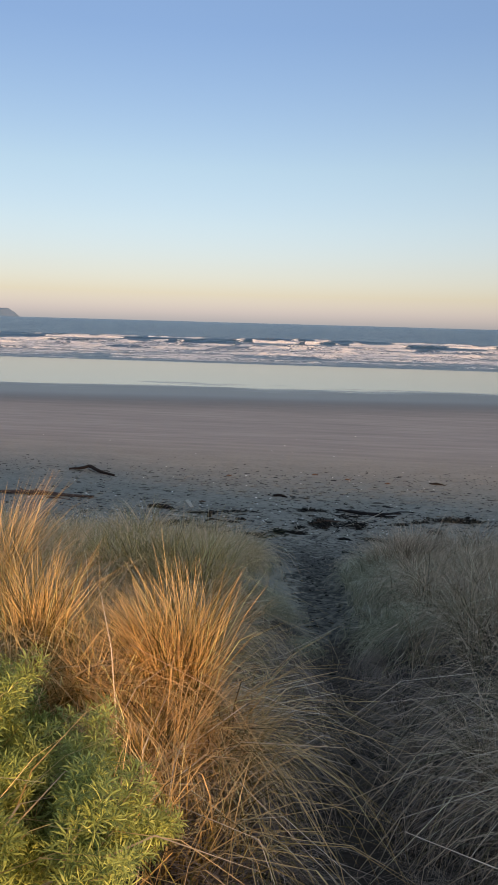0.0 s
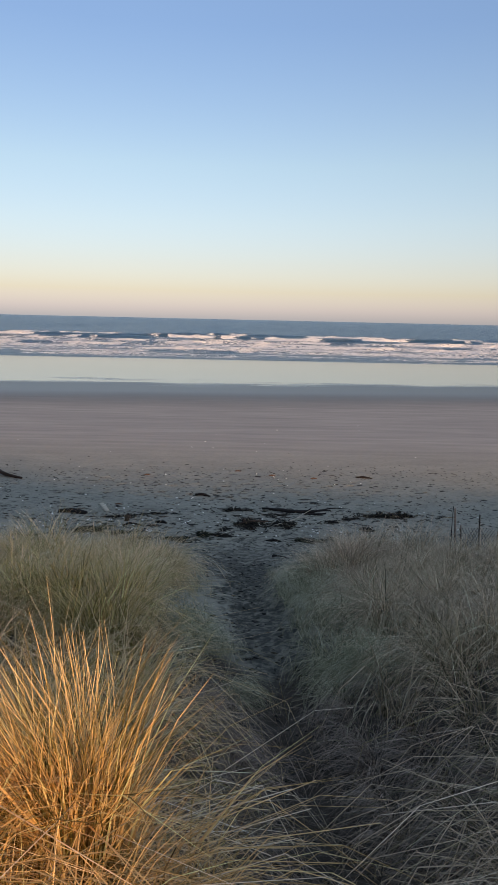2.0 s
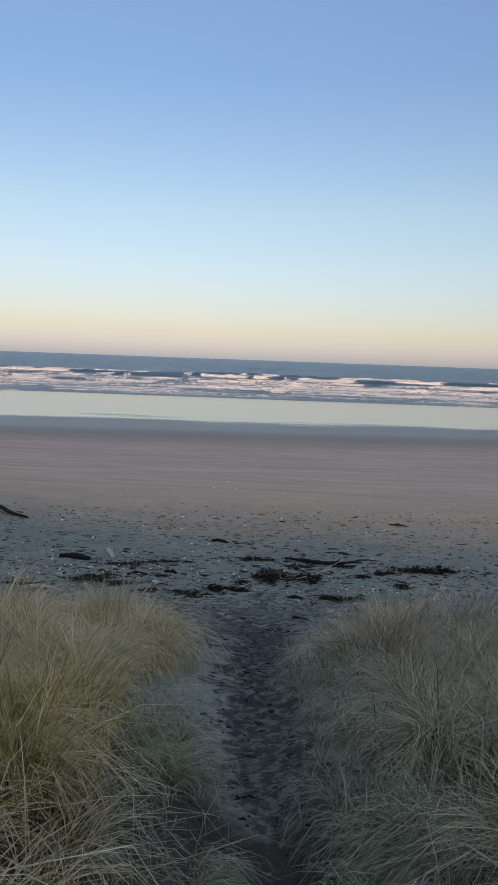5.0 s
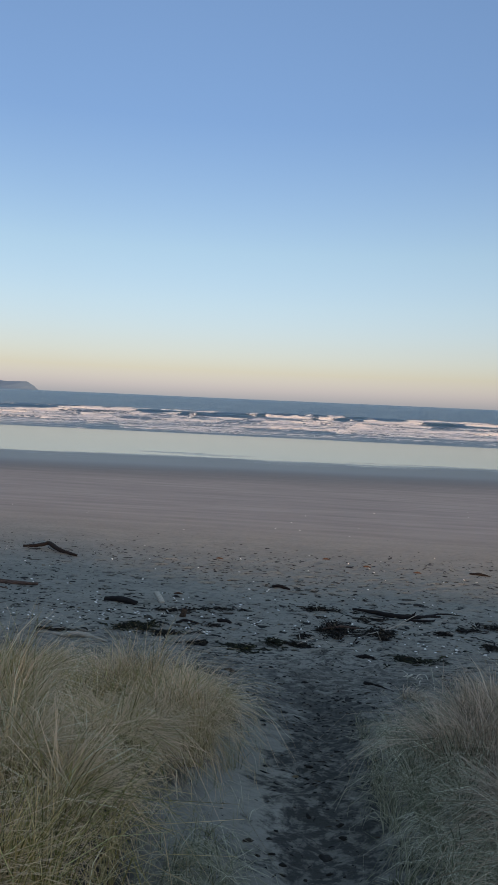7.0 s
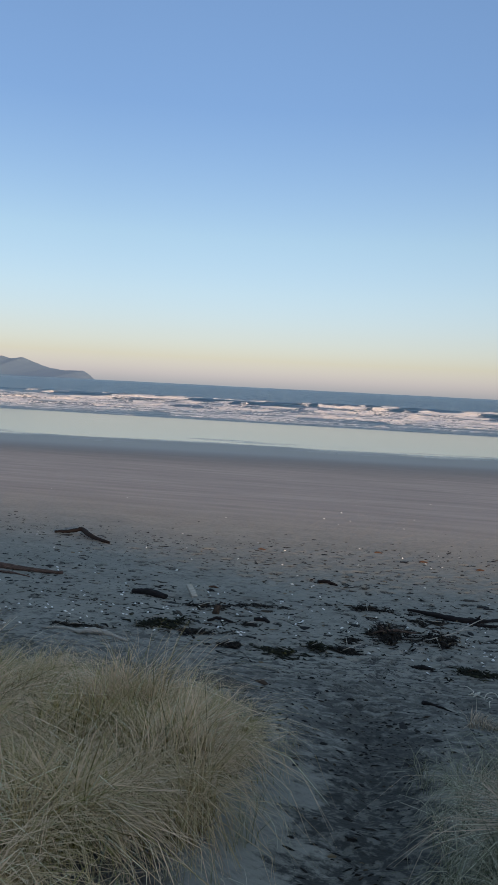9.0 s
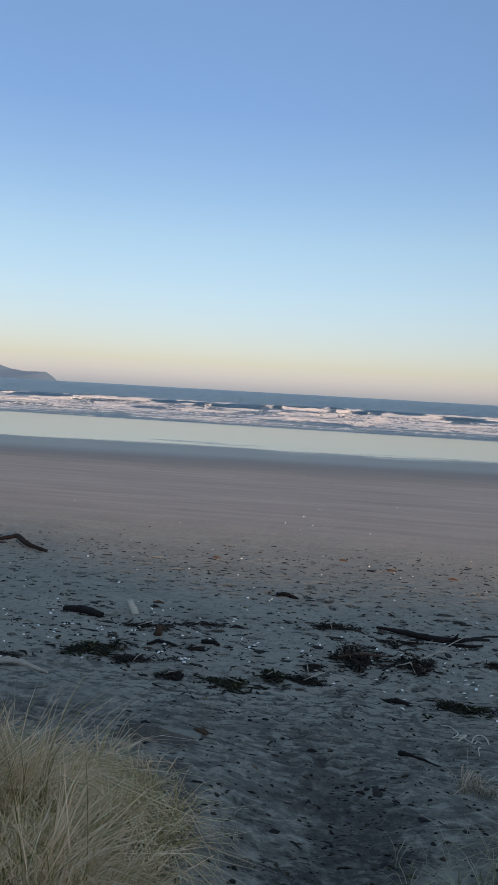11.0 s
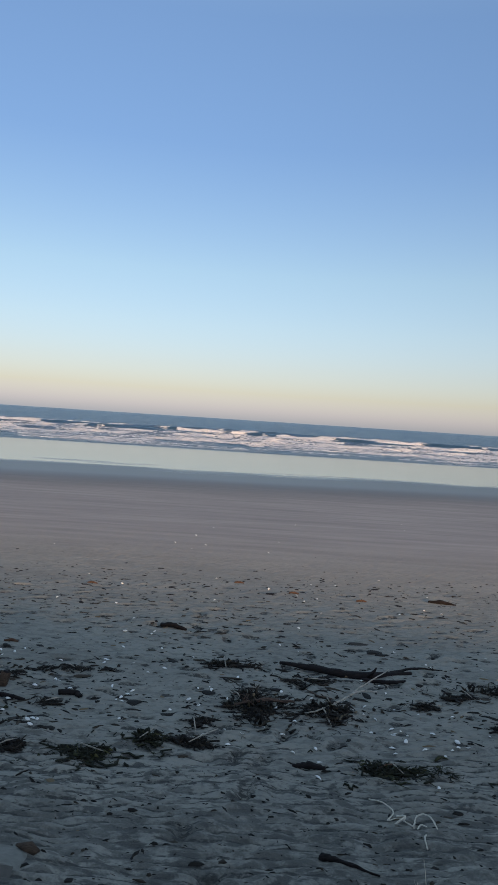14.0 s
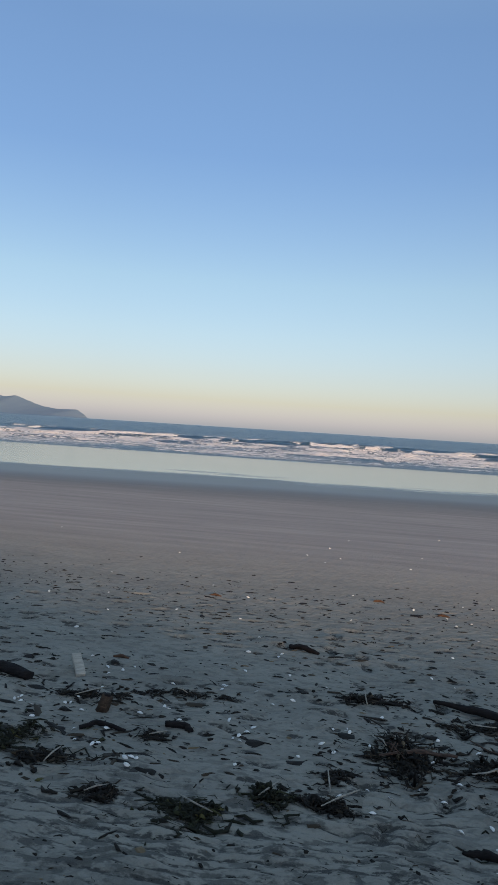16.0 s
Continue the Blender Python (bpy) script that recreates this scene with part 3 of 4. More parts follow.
def left_edge(y):
    return np.interp(y, (-2, 2, 4, 5, 6.0, 6.5, 7.2, 8.3, 9.1, 10, 11), (0.74, 0.74, 0.62, 0.5, 0.3, 0.38, 0.48, 0.54, 0.5, 0.2, -0.6)) + 0.1 * vnoise(np.asarray(y) * 1.4, np.asarray(y) * 0, 50)


def right_edge(y):
    return np.interp(y, (-2, 2, 4, 5.5, 7, 8.5, 9.5), (1.58, 1.58, 1.62, 1.82, 1.95, 2.05, 2.4)) + 0.1 * vnoise(np.asarray(y) * 1.4, np.asarray(y) * 0, 51)


def on_left(x, y):
    toe = np.interp(x, (-6, -4, -2, -1, 0, 0.4), (11.2, 10.9, 10.3, 9.9, 9.5, 9.1)) + 0.25 * vnoise(x * 0.7, x * 0, 52)
    bush = np.exp(-(np.maximum(np.hypot(x - 0.1, y - 1.0) - 0.45, 0) / 0.12) ** 2)
    bare = 0.8 * np.exp(-(((x + 1.8) / 0.55) ** 2 + ((y - 9.7) / 0.4) ** 2))
    return (1 - bare) * (1 - 0.93 * bush) * smooth(0.0, 0.18, left_edge(y) - x) * (1 - smooth(-0.5, 0.2, y - toe))


def on_right(x, y):
    toe = 9.3 + 0.4 * vnoise(x * 0.7, x * 0, 53) + 0.12 * np.clip(x - 2, 0, 9)
    return smooth(0.0, 0.2, x - right_edge(y)) * (1 - smooth(-0.8, 0.2, y - toe))


def thinning(keep, x0, x1, y0):
    """The same keep, thinning out raggedly towards the far sides of the dune."""
    def kept(x, y):
        rag = 0.9 * vnoise(x * 0.9, y * 0.9, 57) + 0.5 * vnoise(x * 2.3, y * 2.3, 58)
        return keep(x, y) * smooth(0.1, 1.3, x - x0 + rag) * smooth(0.1, 1.3, x1 - x + rag) * smooth(0.0, 0.9, y - y0 + 0.6 * rag)
    return kept


def hang(spots, edge_way, edge):
    """Which way blades droop: towards the path near it, elsewhere with the wind."""
    near = np.exp(-np.abs(spots[:, 0] - edge(spots[:, 1])) / 0.45)
    out = np.empty_like(spots)
    out[:, 0] = edge_way * 1.1 * near + 0.35 * (1 - near)
    out[:, 1] = 0.10 * near + 0.15 * (1 - near)
    return out


for name, edge, way, keep, mat, box, seed, label in (
        ("marram_grass", left_edge, 1, on_left, GRASS_LEFT, (-5.0, 0.9), 1, "straw-coloured marram grass, dense, drooping over the dune"),
        ("marram_grass", right_edge, -1, on_right, GRASS_RIGHT, (1.3, 6.0), 2, "grey-green marram grass, dense, drooping over the path")):
    x0, x1 = (box[0], 99) if way > 0 else (-99, box[1])
    near = scatter(118000 if way > 0 else 82000, box[0] if way > 0 else box[0] * 0.7, box[1], -0.3, 5.0, thinning(keep, x0, x1, -0.3), seed)
    back = scatter(215000, box[0], box[1], 5.0, 11.5, thinning(keep, x0, x1, -99), seed + 10)
    short = np.interp(near[:, 1], (1.8, 3.0, 3.9, 5.0), (0.40, 0.70, 0.60, 0.52)) if way > 0 else 0.62
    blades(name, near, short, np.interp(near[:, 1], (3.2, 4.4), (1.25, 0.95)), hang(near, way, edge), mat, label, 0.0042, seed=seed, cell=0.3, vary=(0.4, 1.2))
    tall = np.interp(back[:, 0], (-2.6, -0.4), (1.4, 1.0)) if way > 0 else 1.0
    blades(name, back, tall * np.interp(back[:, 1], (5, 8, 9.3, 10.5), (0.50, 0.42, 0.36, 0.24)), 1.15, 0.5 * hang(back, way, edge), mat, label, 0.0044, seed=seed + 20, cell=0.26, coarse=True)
    dead = scatter(34000, box[0] * 0.8, box[1], 0.0, 10.0, thinning(lambda u, v: keep(u, v) ** 0.5, x0 * 0.8 if way > 0 else x0, x1, -0.3), seed + 50, 4.0)
    blades("dead_grass", dead, 0.18, 1.9, hang(dead, way, edge), THATCH, "brown dead grass matted under the living tufts", 0.006, seed=seed + 60, coarse=True)
    few = scatter(600, box[0] * 0.6, box[1], 1.1, 3.7, keep, seed + 30)
    blades(name, few, np.interp(few[:, 1], (3, 5, 9), (0.8, 0.6, 0.42)), 1.8, hang(few, way, edge), mat, label, 0.0042, seed=seed + 40)


# long pale blades that arch out of the dark grass beside the upper path
long = np.concatenate([scatter(420, 1.5, 2.3, 0.6, 2.8, on_right, 96), scatter(220, 0.3, 0.8, 0.9, 2.6, on_left, 97)])
blades("marram_grass", long, 0.72, 1.55, np.column_stack([np.where(long[:, 0] > 1.2, -1.0, 1.0), 0.1 + 0 * long[:, 0]]), GRASS_PALE, "long bleached blades of marram grass arching over the path", 0.0042, seed=98)


def margin(x, y):
    """The sparse strips between the path and the dense grass."""
    right = smooth(1.22, 1.45, x - 0.03 * y + 0.1) * (1 - smooth(0.0, 0.3, x - right_edge(y))) * smooth(3.4, 4.4, y) * (1 - smooth(8.5, 9.5, y))
    left = 0.3 * smooth(left_edge(y) - 0.1, left_edge(y) + 0.1, x) * (1 - smooth(0.55, 0.85, x)) * smooth(4.6, 5.6, y) * (1 - smooth(8.4, 9.4, y))
    return np.maximum(right, left)


def fringe(x, y):
    """Low fine grass that lies over both edges of the upper path."""
    d = np.abs(x - 1.2)
    inner = np.interp(y, (0, 4, 5.5, 7), (0.12, 0.14, 0.3, 0.42))
    return smooth(inner, inner + 0.16, d) * (1 - smooth(0.55, 0.85, d)) * smooth(0.2, 0.8, y) * (1 - smooth(4.9, 6.4, y))


sparse = scatter(60000, 0.2, 2.8, 3.0, 10.5, margin, 91, 3.0)
blades("short_grass", sparse, np.interp(sparse[:, 0], (1.0, 1.5, 2.0), (0.24, 0.26, 0.40)), 1.2, hang(sparse, -1, right_edge) * 0.5, GRASS_WISP, "short wispy grey-green grass beside the sandy path", 0.0036, seed=92, cell=0.17)
low = scatter(85000, 0.3, 2.1, 0.2, 7.2, fringe, 93, 3.0)
# the darker material below y 4.2 has deep shade in its colour
for zone, mat, label, seed in ((low[low[:, 1] < 4.2], GRASS_GREY, "fine purple-brown grass lying over the path's edges", 94), (low[low[:, 1] >= 4.2], GRASS_WISP, "fine grey-green grass trailing over the sandy bank", 95)):
    blades("short_grass", zone, 0.30, 1.75, np.column_stack([np.sign(1.2 - zone[:, 0]) * 1.2, 0.1 + 0 * zone[:, 0]]), mat, label, 0.003, seed=seed, cell=0.2)


def beyond(x, y):
    """The rest of the dune, out of the way of the path."""
    inside = (x > -3.6) & (x < 4.8) & (y > 0.9)
    border = 10.2 + 0.9 * vnoise(x * 0.4, x * 0, 54) - y
    return np.where(inside, 0, 1.0) * smooth(0, 0.8, border) * smooth(0.5, 0.9, np.abs(x - 1.1)) * smooth(0, 2.0, 13 + 2 * vnoise(x * 0.3, y * 0.3, 55) - np.hypot(x - 1, y - 3))


wide = scatter(80000, -13, 15, -9, 11.5, beyond, 77, 1.6)
blades("marram_grass", wide, 0.55, 1.0, hang(wide, 1, left_edge), GRASS_LEFT, "straw-coloured marram grass on the dune around", 0.009, seed=77, coarse=True)


def tuft(x, y, r, n, length, lean, material, label, seed, vary=(0.4, 1.4)):
    """A tuft of long blades that spring from one root."""
    rng = np.random.RandomState(seed)
    a, d = rng.uniform(0, 2 * math.pi, n), r * np.sqrt(rng.uniform(0, 1, n))
    spots = np.column_stack([x + d * np.cos(a), y + d * np.sin(a)])
    out = (spots - (x, y)) / r * 0.6
    root = new("grass_tuft")
    root.location = (x, y, gz(x, y))
    tagged(root, label, "grass", "tufts of tall grass")
    for name, some, size, w in (("foliage", slice(0, n - n // 12), length, 0.0046), ("dry_growth", slice(n - n // 12, n), length * 1.02, 0.004)):
        ob = blades(name, spots[some], size, lean, out[some], material, "", w, seed=seed, vary=vary)
        ob.parent = root
        ob.location = (-x, -y, -gz(x, y))
        del ob["category"]
    return root


GOLD = "tall tuft of golden dry grass in low sunlight"
for k, (x, y, r, n, length) in enumerate([(0.46, 2.14, 0.12, 1700, 0.87), (-0.14, 2.2, 0.12, 800, 0.80), (-0.68, 3.1, 0.12, 420, 1.04), (-0.36, 2.35, 0.13, 420, 0.85),
                                         (0.26, 2.12, 0.16, 170, 0.66), (0.04, 2.1, 0.15, 130, 0.6), (0.6, 2.05, 0.13, 330, 0.66), (-0.05, 2.5, 0.15, 160, 0.6),
                                         (0.70, 1.5, 0.16, 150, 0.5), (0.56, 1.6, 0.16, 150, 0.5), (0.74, 2.05, 0.12, 200, 0.52), (0.5, 1.3, 0.18, 110, 0.46), (0.2, 0.95, 0.3, 60, 0.5),
                                         (0.2, 1.95, 0.17, 650, 0.5), (0.02, 1.8, 0.17, 450, 0.44), (0.45, 1.78, 0.15, 380, 0.5), (-0.25, 1.85, 0.17, 350, 0.44)]):
    tuft(x, y, r, n, length, 0.24 if k < 3 else 0.75, GRASS_GOLD, GOLD, 100 + k, (0.5, 1.08) if k < 4 else (0.4, 1.3))
for k, (x, y, r, n, length) in enumerate([(-0.35, 8.6, 0.3, 900, 0.6), (-1.3, 9.0, 0.3, 900, 0.45), (0.15, 7.9, 0.25, 700, 0.5), (-0.9, 7.4, 0.3, 900, 0.65), (-2.2, 9.0, 0.35, 900, 0.6)]):
    tuft(x, y, r, n, length, 0.7, GRASS_LEFT, "arching tuft of pale straw grass at the dune's edge", 120 + k)
for k, (x, y, r, n, length) in enumerate([(0.2, 4.95, 0.2, 700, 0.48), (-0.2, 4.8, 0.22, 700, 0.5), (0.15, 4.45, 0.22, 600, 0.5), (-0.6, 5.1, 0.22, 500, 0.45), (-0.5, 8.2, 0.22, 400, 0.4)]):
    tuft(x, y, r, n, length, 0.42, GRASS_OLIVE, "upright tuft of yellow-green grass in the dune's straw", 160 + k)
for k, (x, y, r, n, length) in enumerate([(2.35, 8.3, 0.3, 800, 0.55), (3.0, 8.9, 0.35, 900, 0.55), (1.95, 7.2, 0.25, 700, 0.55), (2.05, 10.4, 0.12, 110, 0.2)]):
    tuft(x, y, r, n, length, 0.75, GRASS_RIGHT, "arching tuft of grey-green grass beside the sandy path", 140 + k)


# ---- the lupin bush by the path ----
def lupin_bush(x, y, r, high, seed):
    rng = np.random.RandomState(seed)
    root = new("lupin_bush")
    root.location = (x, y, gz(x, y))
    tagged(root, "bushy green lupin with narrow leaflets, sunlit", "bush")
    tips = []
    for k in range(30):
        a, d = rng.uniform(0, 2 * math.pi), r * math.sqrt(rng.uniform(0, 1))
        top = Vector((1.25 * d * math.cos(a), 1.25 * d * math.sin(a), high * (1 - 0.5 * (d / r) ** 2) * rng.uniform(0.45, 1.2)))
        bm = bmesh.new()
        line = bent([(0.25 * top.x, 0.25 * top.y, -0.02), top * 0.55 + Vector((0, 0, 0.06)), top], 5, 0.006, k)
        tube(bm, line, np.linspace(0.006, 0.002, len(line)), 5)
        part("stem", bm, STEM, root)
        tips += [(line[j], (line[j] - line[j - 1]).normalized()) for j in range(4, len(line)) for _ in range(5)]
    co, n = [], 0
    for p, way in tips:
        for _ in range(2):
            # a whorl of narrow leaflets on a short stalk that leaves the stem
            out = Vector(rng.uniform(-1, 1, 3)) + way * 0.5
            out.normalize()
            c = Vector(p) + out * rng.uniform(0.012, 0.05)
            axis = (out * 0.8 + way * 0.7 + Vector((0, 0, 0.35))).normalized()
            u = axis.orthogonal().normalized()
            v = axis.cross(u)
            whorl = rng.uniform(0.75, 1.3)
            for q in range(8):
                w = 2 * math.pi * q / 8 + rng.uniform(-0.2, 0.2)
                d = u * math.cos(w) + v * math.sin(w)
                s = d.cross(axis).normalized() * rng.uniform(0.0014, 0.0024)
                size = whorl * rng.uniform(0.022, 0.040)
                m = c + d * size * 0.55 + axis * size * 0.30
                e = c + d * size + axis * size * 0.36
                co += [c, m - s, e, m + s]
                n += 1
    me = raw_mesh("leaves", np.array(co), np.arange(4 * n).reshape(-1, 4))
    me.materials.append(LUPIN)
    leaves = new("leaves", me)
    leaves.parent = root
    tagged(leaves, kind="stuff")


STEM = plain_material("green_stem", (0.10, 0.12, 0.05), (0.20, 0.19, 0.09), 40)
lupin_bush(0.36, 0.78, 0.33, 0.44, 1)
lupin_bush(0.02, 1.05, 0.34, 0.50, 2)
lupin_bush(-0.36, 1.3, 0.3, 0.5, 3)
lupin_bush(-0.1, 0.7, 0.35, 0.5, 4)
lupin_bush(-0.1, 1.3, 0.26, 0.46, 5)
lupin_bush(0.3, 1.1, 0.26, 0.4, 6)


# ---- driftwood ----
def log(name, points, radii, material, label, twigs=(), rough=0.16, seed=0, flat=0.85, sunk=0.35):
    """A piece of driftwood that lies on the sand along points (x, y, lift)."""
    c = Vector((points[0][0], points[0][1], gz(points[0][0], points[0][1])))
    root = new(name)
    root.location = c
    tagged(root, label, "driftwood")

    def laid(pts, rs):
        return [Vector((x, y, gz(x, y) + h + r * (flat - sunk))) - c for (x, y, h), r in zip(pts, rs)]

    for part_name, pts, rs in (("trunk", points, radii), *(("twig", p, r) for p, r in twigs)):
        fine = bent(laid(pts, rs), 6, 0.004, seed)
        rad = np.interp(np.linspace(0, 1, len(fine)), np.linspace(0, 1, len(rs)), rs)
        bm = bmesh.new()
        tube(bm, fine, rad, 10 if part_name == "trunk" else 6, rough, seed, flat)
        part(part_name, bm, material, root)
    return root


log("driftwood_log", [(1.69, 15.12, 0.03), (2.19, 14.96, 0.0), (2.5, 14.85, 0.0), (3.08, 15.04, 0.0)], [0.02, 0.045, 0.052, 0.022], DARK_WOOD,
    "dark wet driftwood log with a thin twig, half sunk in sand",
    [([(2.8, 14.95, 0.0), (3.15, 15.14, 0.04), (3.47, 15.24, 0.0)], [0.02, 0.014, 0.006]), ([(2.55, 14.85, 0.0), (2.62, 14.8, 0.07), (2.66, 14.82, 0.13)], [0.03, 0.02, 0.008]),
     ([(2.5, 14.76, 0.0), (2.75, 14.7, 0.0), (2.95, 14.74, 0.0)], [0.02, 0.025, 0.012])], seed=2)
log("driftwood_log", [(-2.32, 14.76, 0), (-2.05, 14.66, 0), (-1.76, 14.55, 0)], [0.045, 0.06, 0.05], DARK_WOOD, "short charred-looking driftwood log on the sand", seed=3)
log("driftwood_log", [(-6.45, 15.62, 0.02), (-5.66, 15.50, 0.02), (-5.0, 15.46, 0.02), (-4.44, 15.42, 0.0), (-3.71, 15.40, 0.0)], [0.022, 0.048, 0.06, 0.05, 0.028], TRUNK_WOOD,
    "long weathered brown driftwood trunk with broken branches",
    [([(-4.75, 15.2, 0.0), (-4.45, 15.12, 0.0), (-4.1, 15.05, 0.0)], [0.02, 0.026, 0.012]), ([(-5.35, 15.5, 0.04), (-5.42, 15.56, 0.09), (-5.5, 15.6, 0.12)], [0.03, 0.022, 0.012]),
     ([(-5.05, 15.5, 0.03), (-5.1, 15.55, 0.10)], [0.045, 0.03])], seed=4, sunk=0.2)
log("driftwood_branch", [(-5.35, 18.75, 0.02), (-5.02, 18.8, 0.04), (-4.8, 18.85, 0.08), (-4.45, 18.5, 0.03), (-3.96, 18.2, 0.0)], [0.03, 0.045, 0.055, 0.05, 0.03], DARK_WOOD,
    "dark bent driftwood branch arched on the open sand", seed=5, sunk=0.2)
log("driftwood_root", [(-2.25, 12.5, 0), (-2.08, 12.43, 0.03), (-1.9, 12.46, 0.01), (-1.6, 12.4, 0)], [0.02, 0.045, 0.035, 0.010], PALE_WOOD, "pale gnarled driftwood root by the grass",
    [([(-2.2, 12.5, 0), (-2.5, 12.6, 0), (-2.75, 12.58, 0)], [0.03, 0.02, 0.008])], seed=6)
log("driftwood_stick", [(4.31, 18.97, 0), (4.5, 18.9, 0.01), (4.72, 18.85, 0)], [0.02, 0.035, 0.012], DARK_WOOD, "thin dark stick on the sunlit sand", seed=7)
log("forked_stick", [(2.72, 14.5, 0.19), (2.42, 14.28, 0.09), (2.27, 14.12, 0.04), (1.97, 13.66, 0.03), (1.81, 13.63, 0.02)], [0.005, 0.008, 0.010, 0.008, 0.005], PALE_WOOD,
    "pale bleached forked stick propped on seaweed", [([(2.27, 14.12, 0.05), (2.4, 14.22, 0.06), (2.56, 14.26, 0.05)], [0.011, 0.01, 0.006]), ([(1.97, 13.66, 0.04), (2.0, 13.5, 0.02), (2.02, 13.4, 0.0)], [0.007, 0.006, 0.003])],
    rough=0.08, seed=8, sunk=0.0)
log("driftwood_stick", [(1.2, 13.74, 0.06), (1.45, 13.80, 0.075), (1.74, 13.86, 0.05)], [0.008, 0.02, 0.012], BROWN_WOOD, "split brown stick lying over a seaweed pile", seed=9, sunk=0.0)
log("driftwood_stick", [(-0.36, 13.86, 0), (-0.22, 13.86, 0.0), (-0.15, 13.8, 0)], [0.03, 0.03, 0.02], DARK_WOOD, "short dark split stick on the sand", seed=10)
log("driftwood_stick", [(-0.93, 13.6, 0), (-0.8, 13.67, 0.02), (-0.6, 13.65, 0)], [0.018, 0.022, 0.015], DARK_WOOD, "short dark stick beside white shells", seed=11)
log("driftwood_stick", [(1.64, 11.1, 0.0), (1.72, 11.06, 0.005), (1.92, 10.97, 0)], [0.026, 0.014, 0.005], DARK_WOOD, "dark knotted stick at the foot of the dune", seed=12)
log("driftwood_stick", [(1.62, 12.58, 0), (1.73, 12.56, 0.02), (1.85, 12.52, 0)], [0.012, 0.03, 0.02], DARK_WOOD, "small dark chunk of wood on rippled sand", seed=13)
log("driftwood_stick", [(0.3, 16.6, 0), (0.45, 16.5, 0.02), (0.62, 16.42, 0)], [0.03, 0.035, 0.02], DARK_WOOD, "short dark stick near footprints", seed=14)
for k, (x, y) in enumerate([(2.17, 19.0), (3.2, 18.72), (1.3, 19.6), (-1.26, 15.5), (-1.0, 18.9)]):
    log("bark_piece", [(x - 0.08, y, 0), (x, y + 0.01, 0.005), (x + 0.08, y - 0.01, 0)], [0.012, 0.02, 0.01], RUST, "small red-brown piece of bark on the sand", seed=20 + k)


BOARD_WOOD = wood_material("grey_board", (0.34, 0.31, 0.26), (0.60, 0.55, 0.47))


def board(x, y, turn, tilt):
    bm = bmesh.new()
    bmesh.ops.create_cube(bm, size=1)
    bmesh.ops.scale(bm, vec=(0.085, 0.34, 0.04), verts=bm.verts)
    bmesh.ops.subdivide_edges(bm, edges=[e for e in bm.edges if abs((e.verts[0].co - e.verts[1].co).y) > 0.3], cuts=5)
    for v in bm.verts:
        v.co += Vector((rnd(-0.004, 0.004), rnd(-0.006, 0.006), rnd(-0.003, 0.003)))
    bmesh.ops.bevel(bm, geom=[e for e in bm.edges if len(e.link_faces) == 2 and e.calc_face_angle() > 1], offset=0.005, segments=1, affect="EDGES")
    ob = part("wooden_board", bm, BOARD_WOOD, None, "short bleached wooden board lying in dark litter")
    tagged(ob, category="board")
    ob.matrix_world = pose(x, y, gz(x, y) + 0.055, tilt + 6, 0, turn)


board(-1.46, 14.9, 30, 9)


STUMP_WOOD = wood_material("stump_bark", (0.03, 0.02, 0.015), (0.12, 0.08, 0.055))


def hollow_stump(x, y):
    root = new("driftwood_stump")
    root.location = (x, y, gz(x, y) - 0.01)
    tagged(root, "small hollow brown stump standing in the sand", "driftwood")
    for r0, r1, mat, name in ((0.055, 0.04, STUMP_WOOD, "bark"), (0.034, 0.026, DARK_WOOD, "core")):
        bm = bmesh.new()
        high = 0.12 if name == "bark" else 0.13
        tube(bm, [(0, 0, 0), (0.005, 0, high * 0.5), (0.03, 0.0, high)], [r0, (r0 + r1) / 2, r1], 9, 0.38, 5)
        part(name, bm, mat, root)


hollow_stump(-0.9, 14.03)


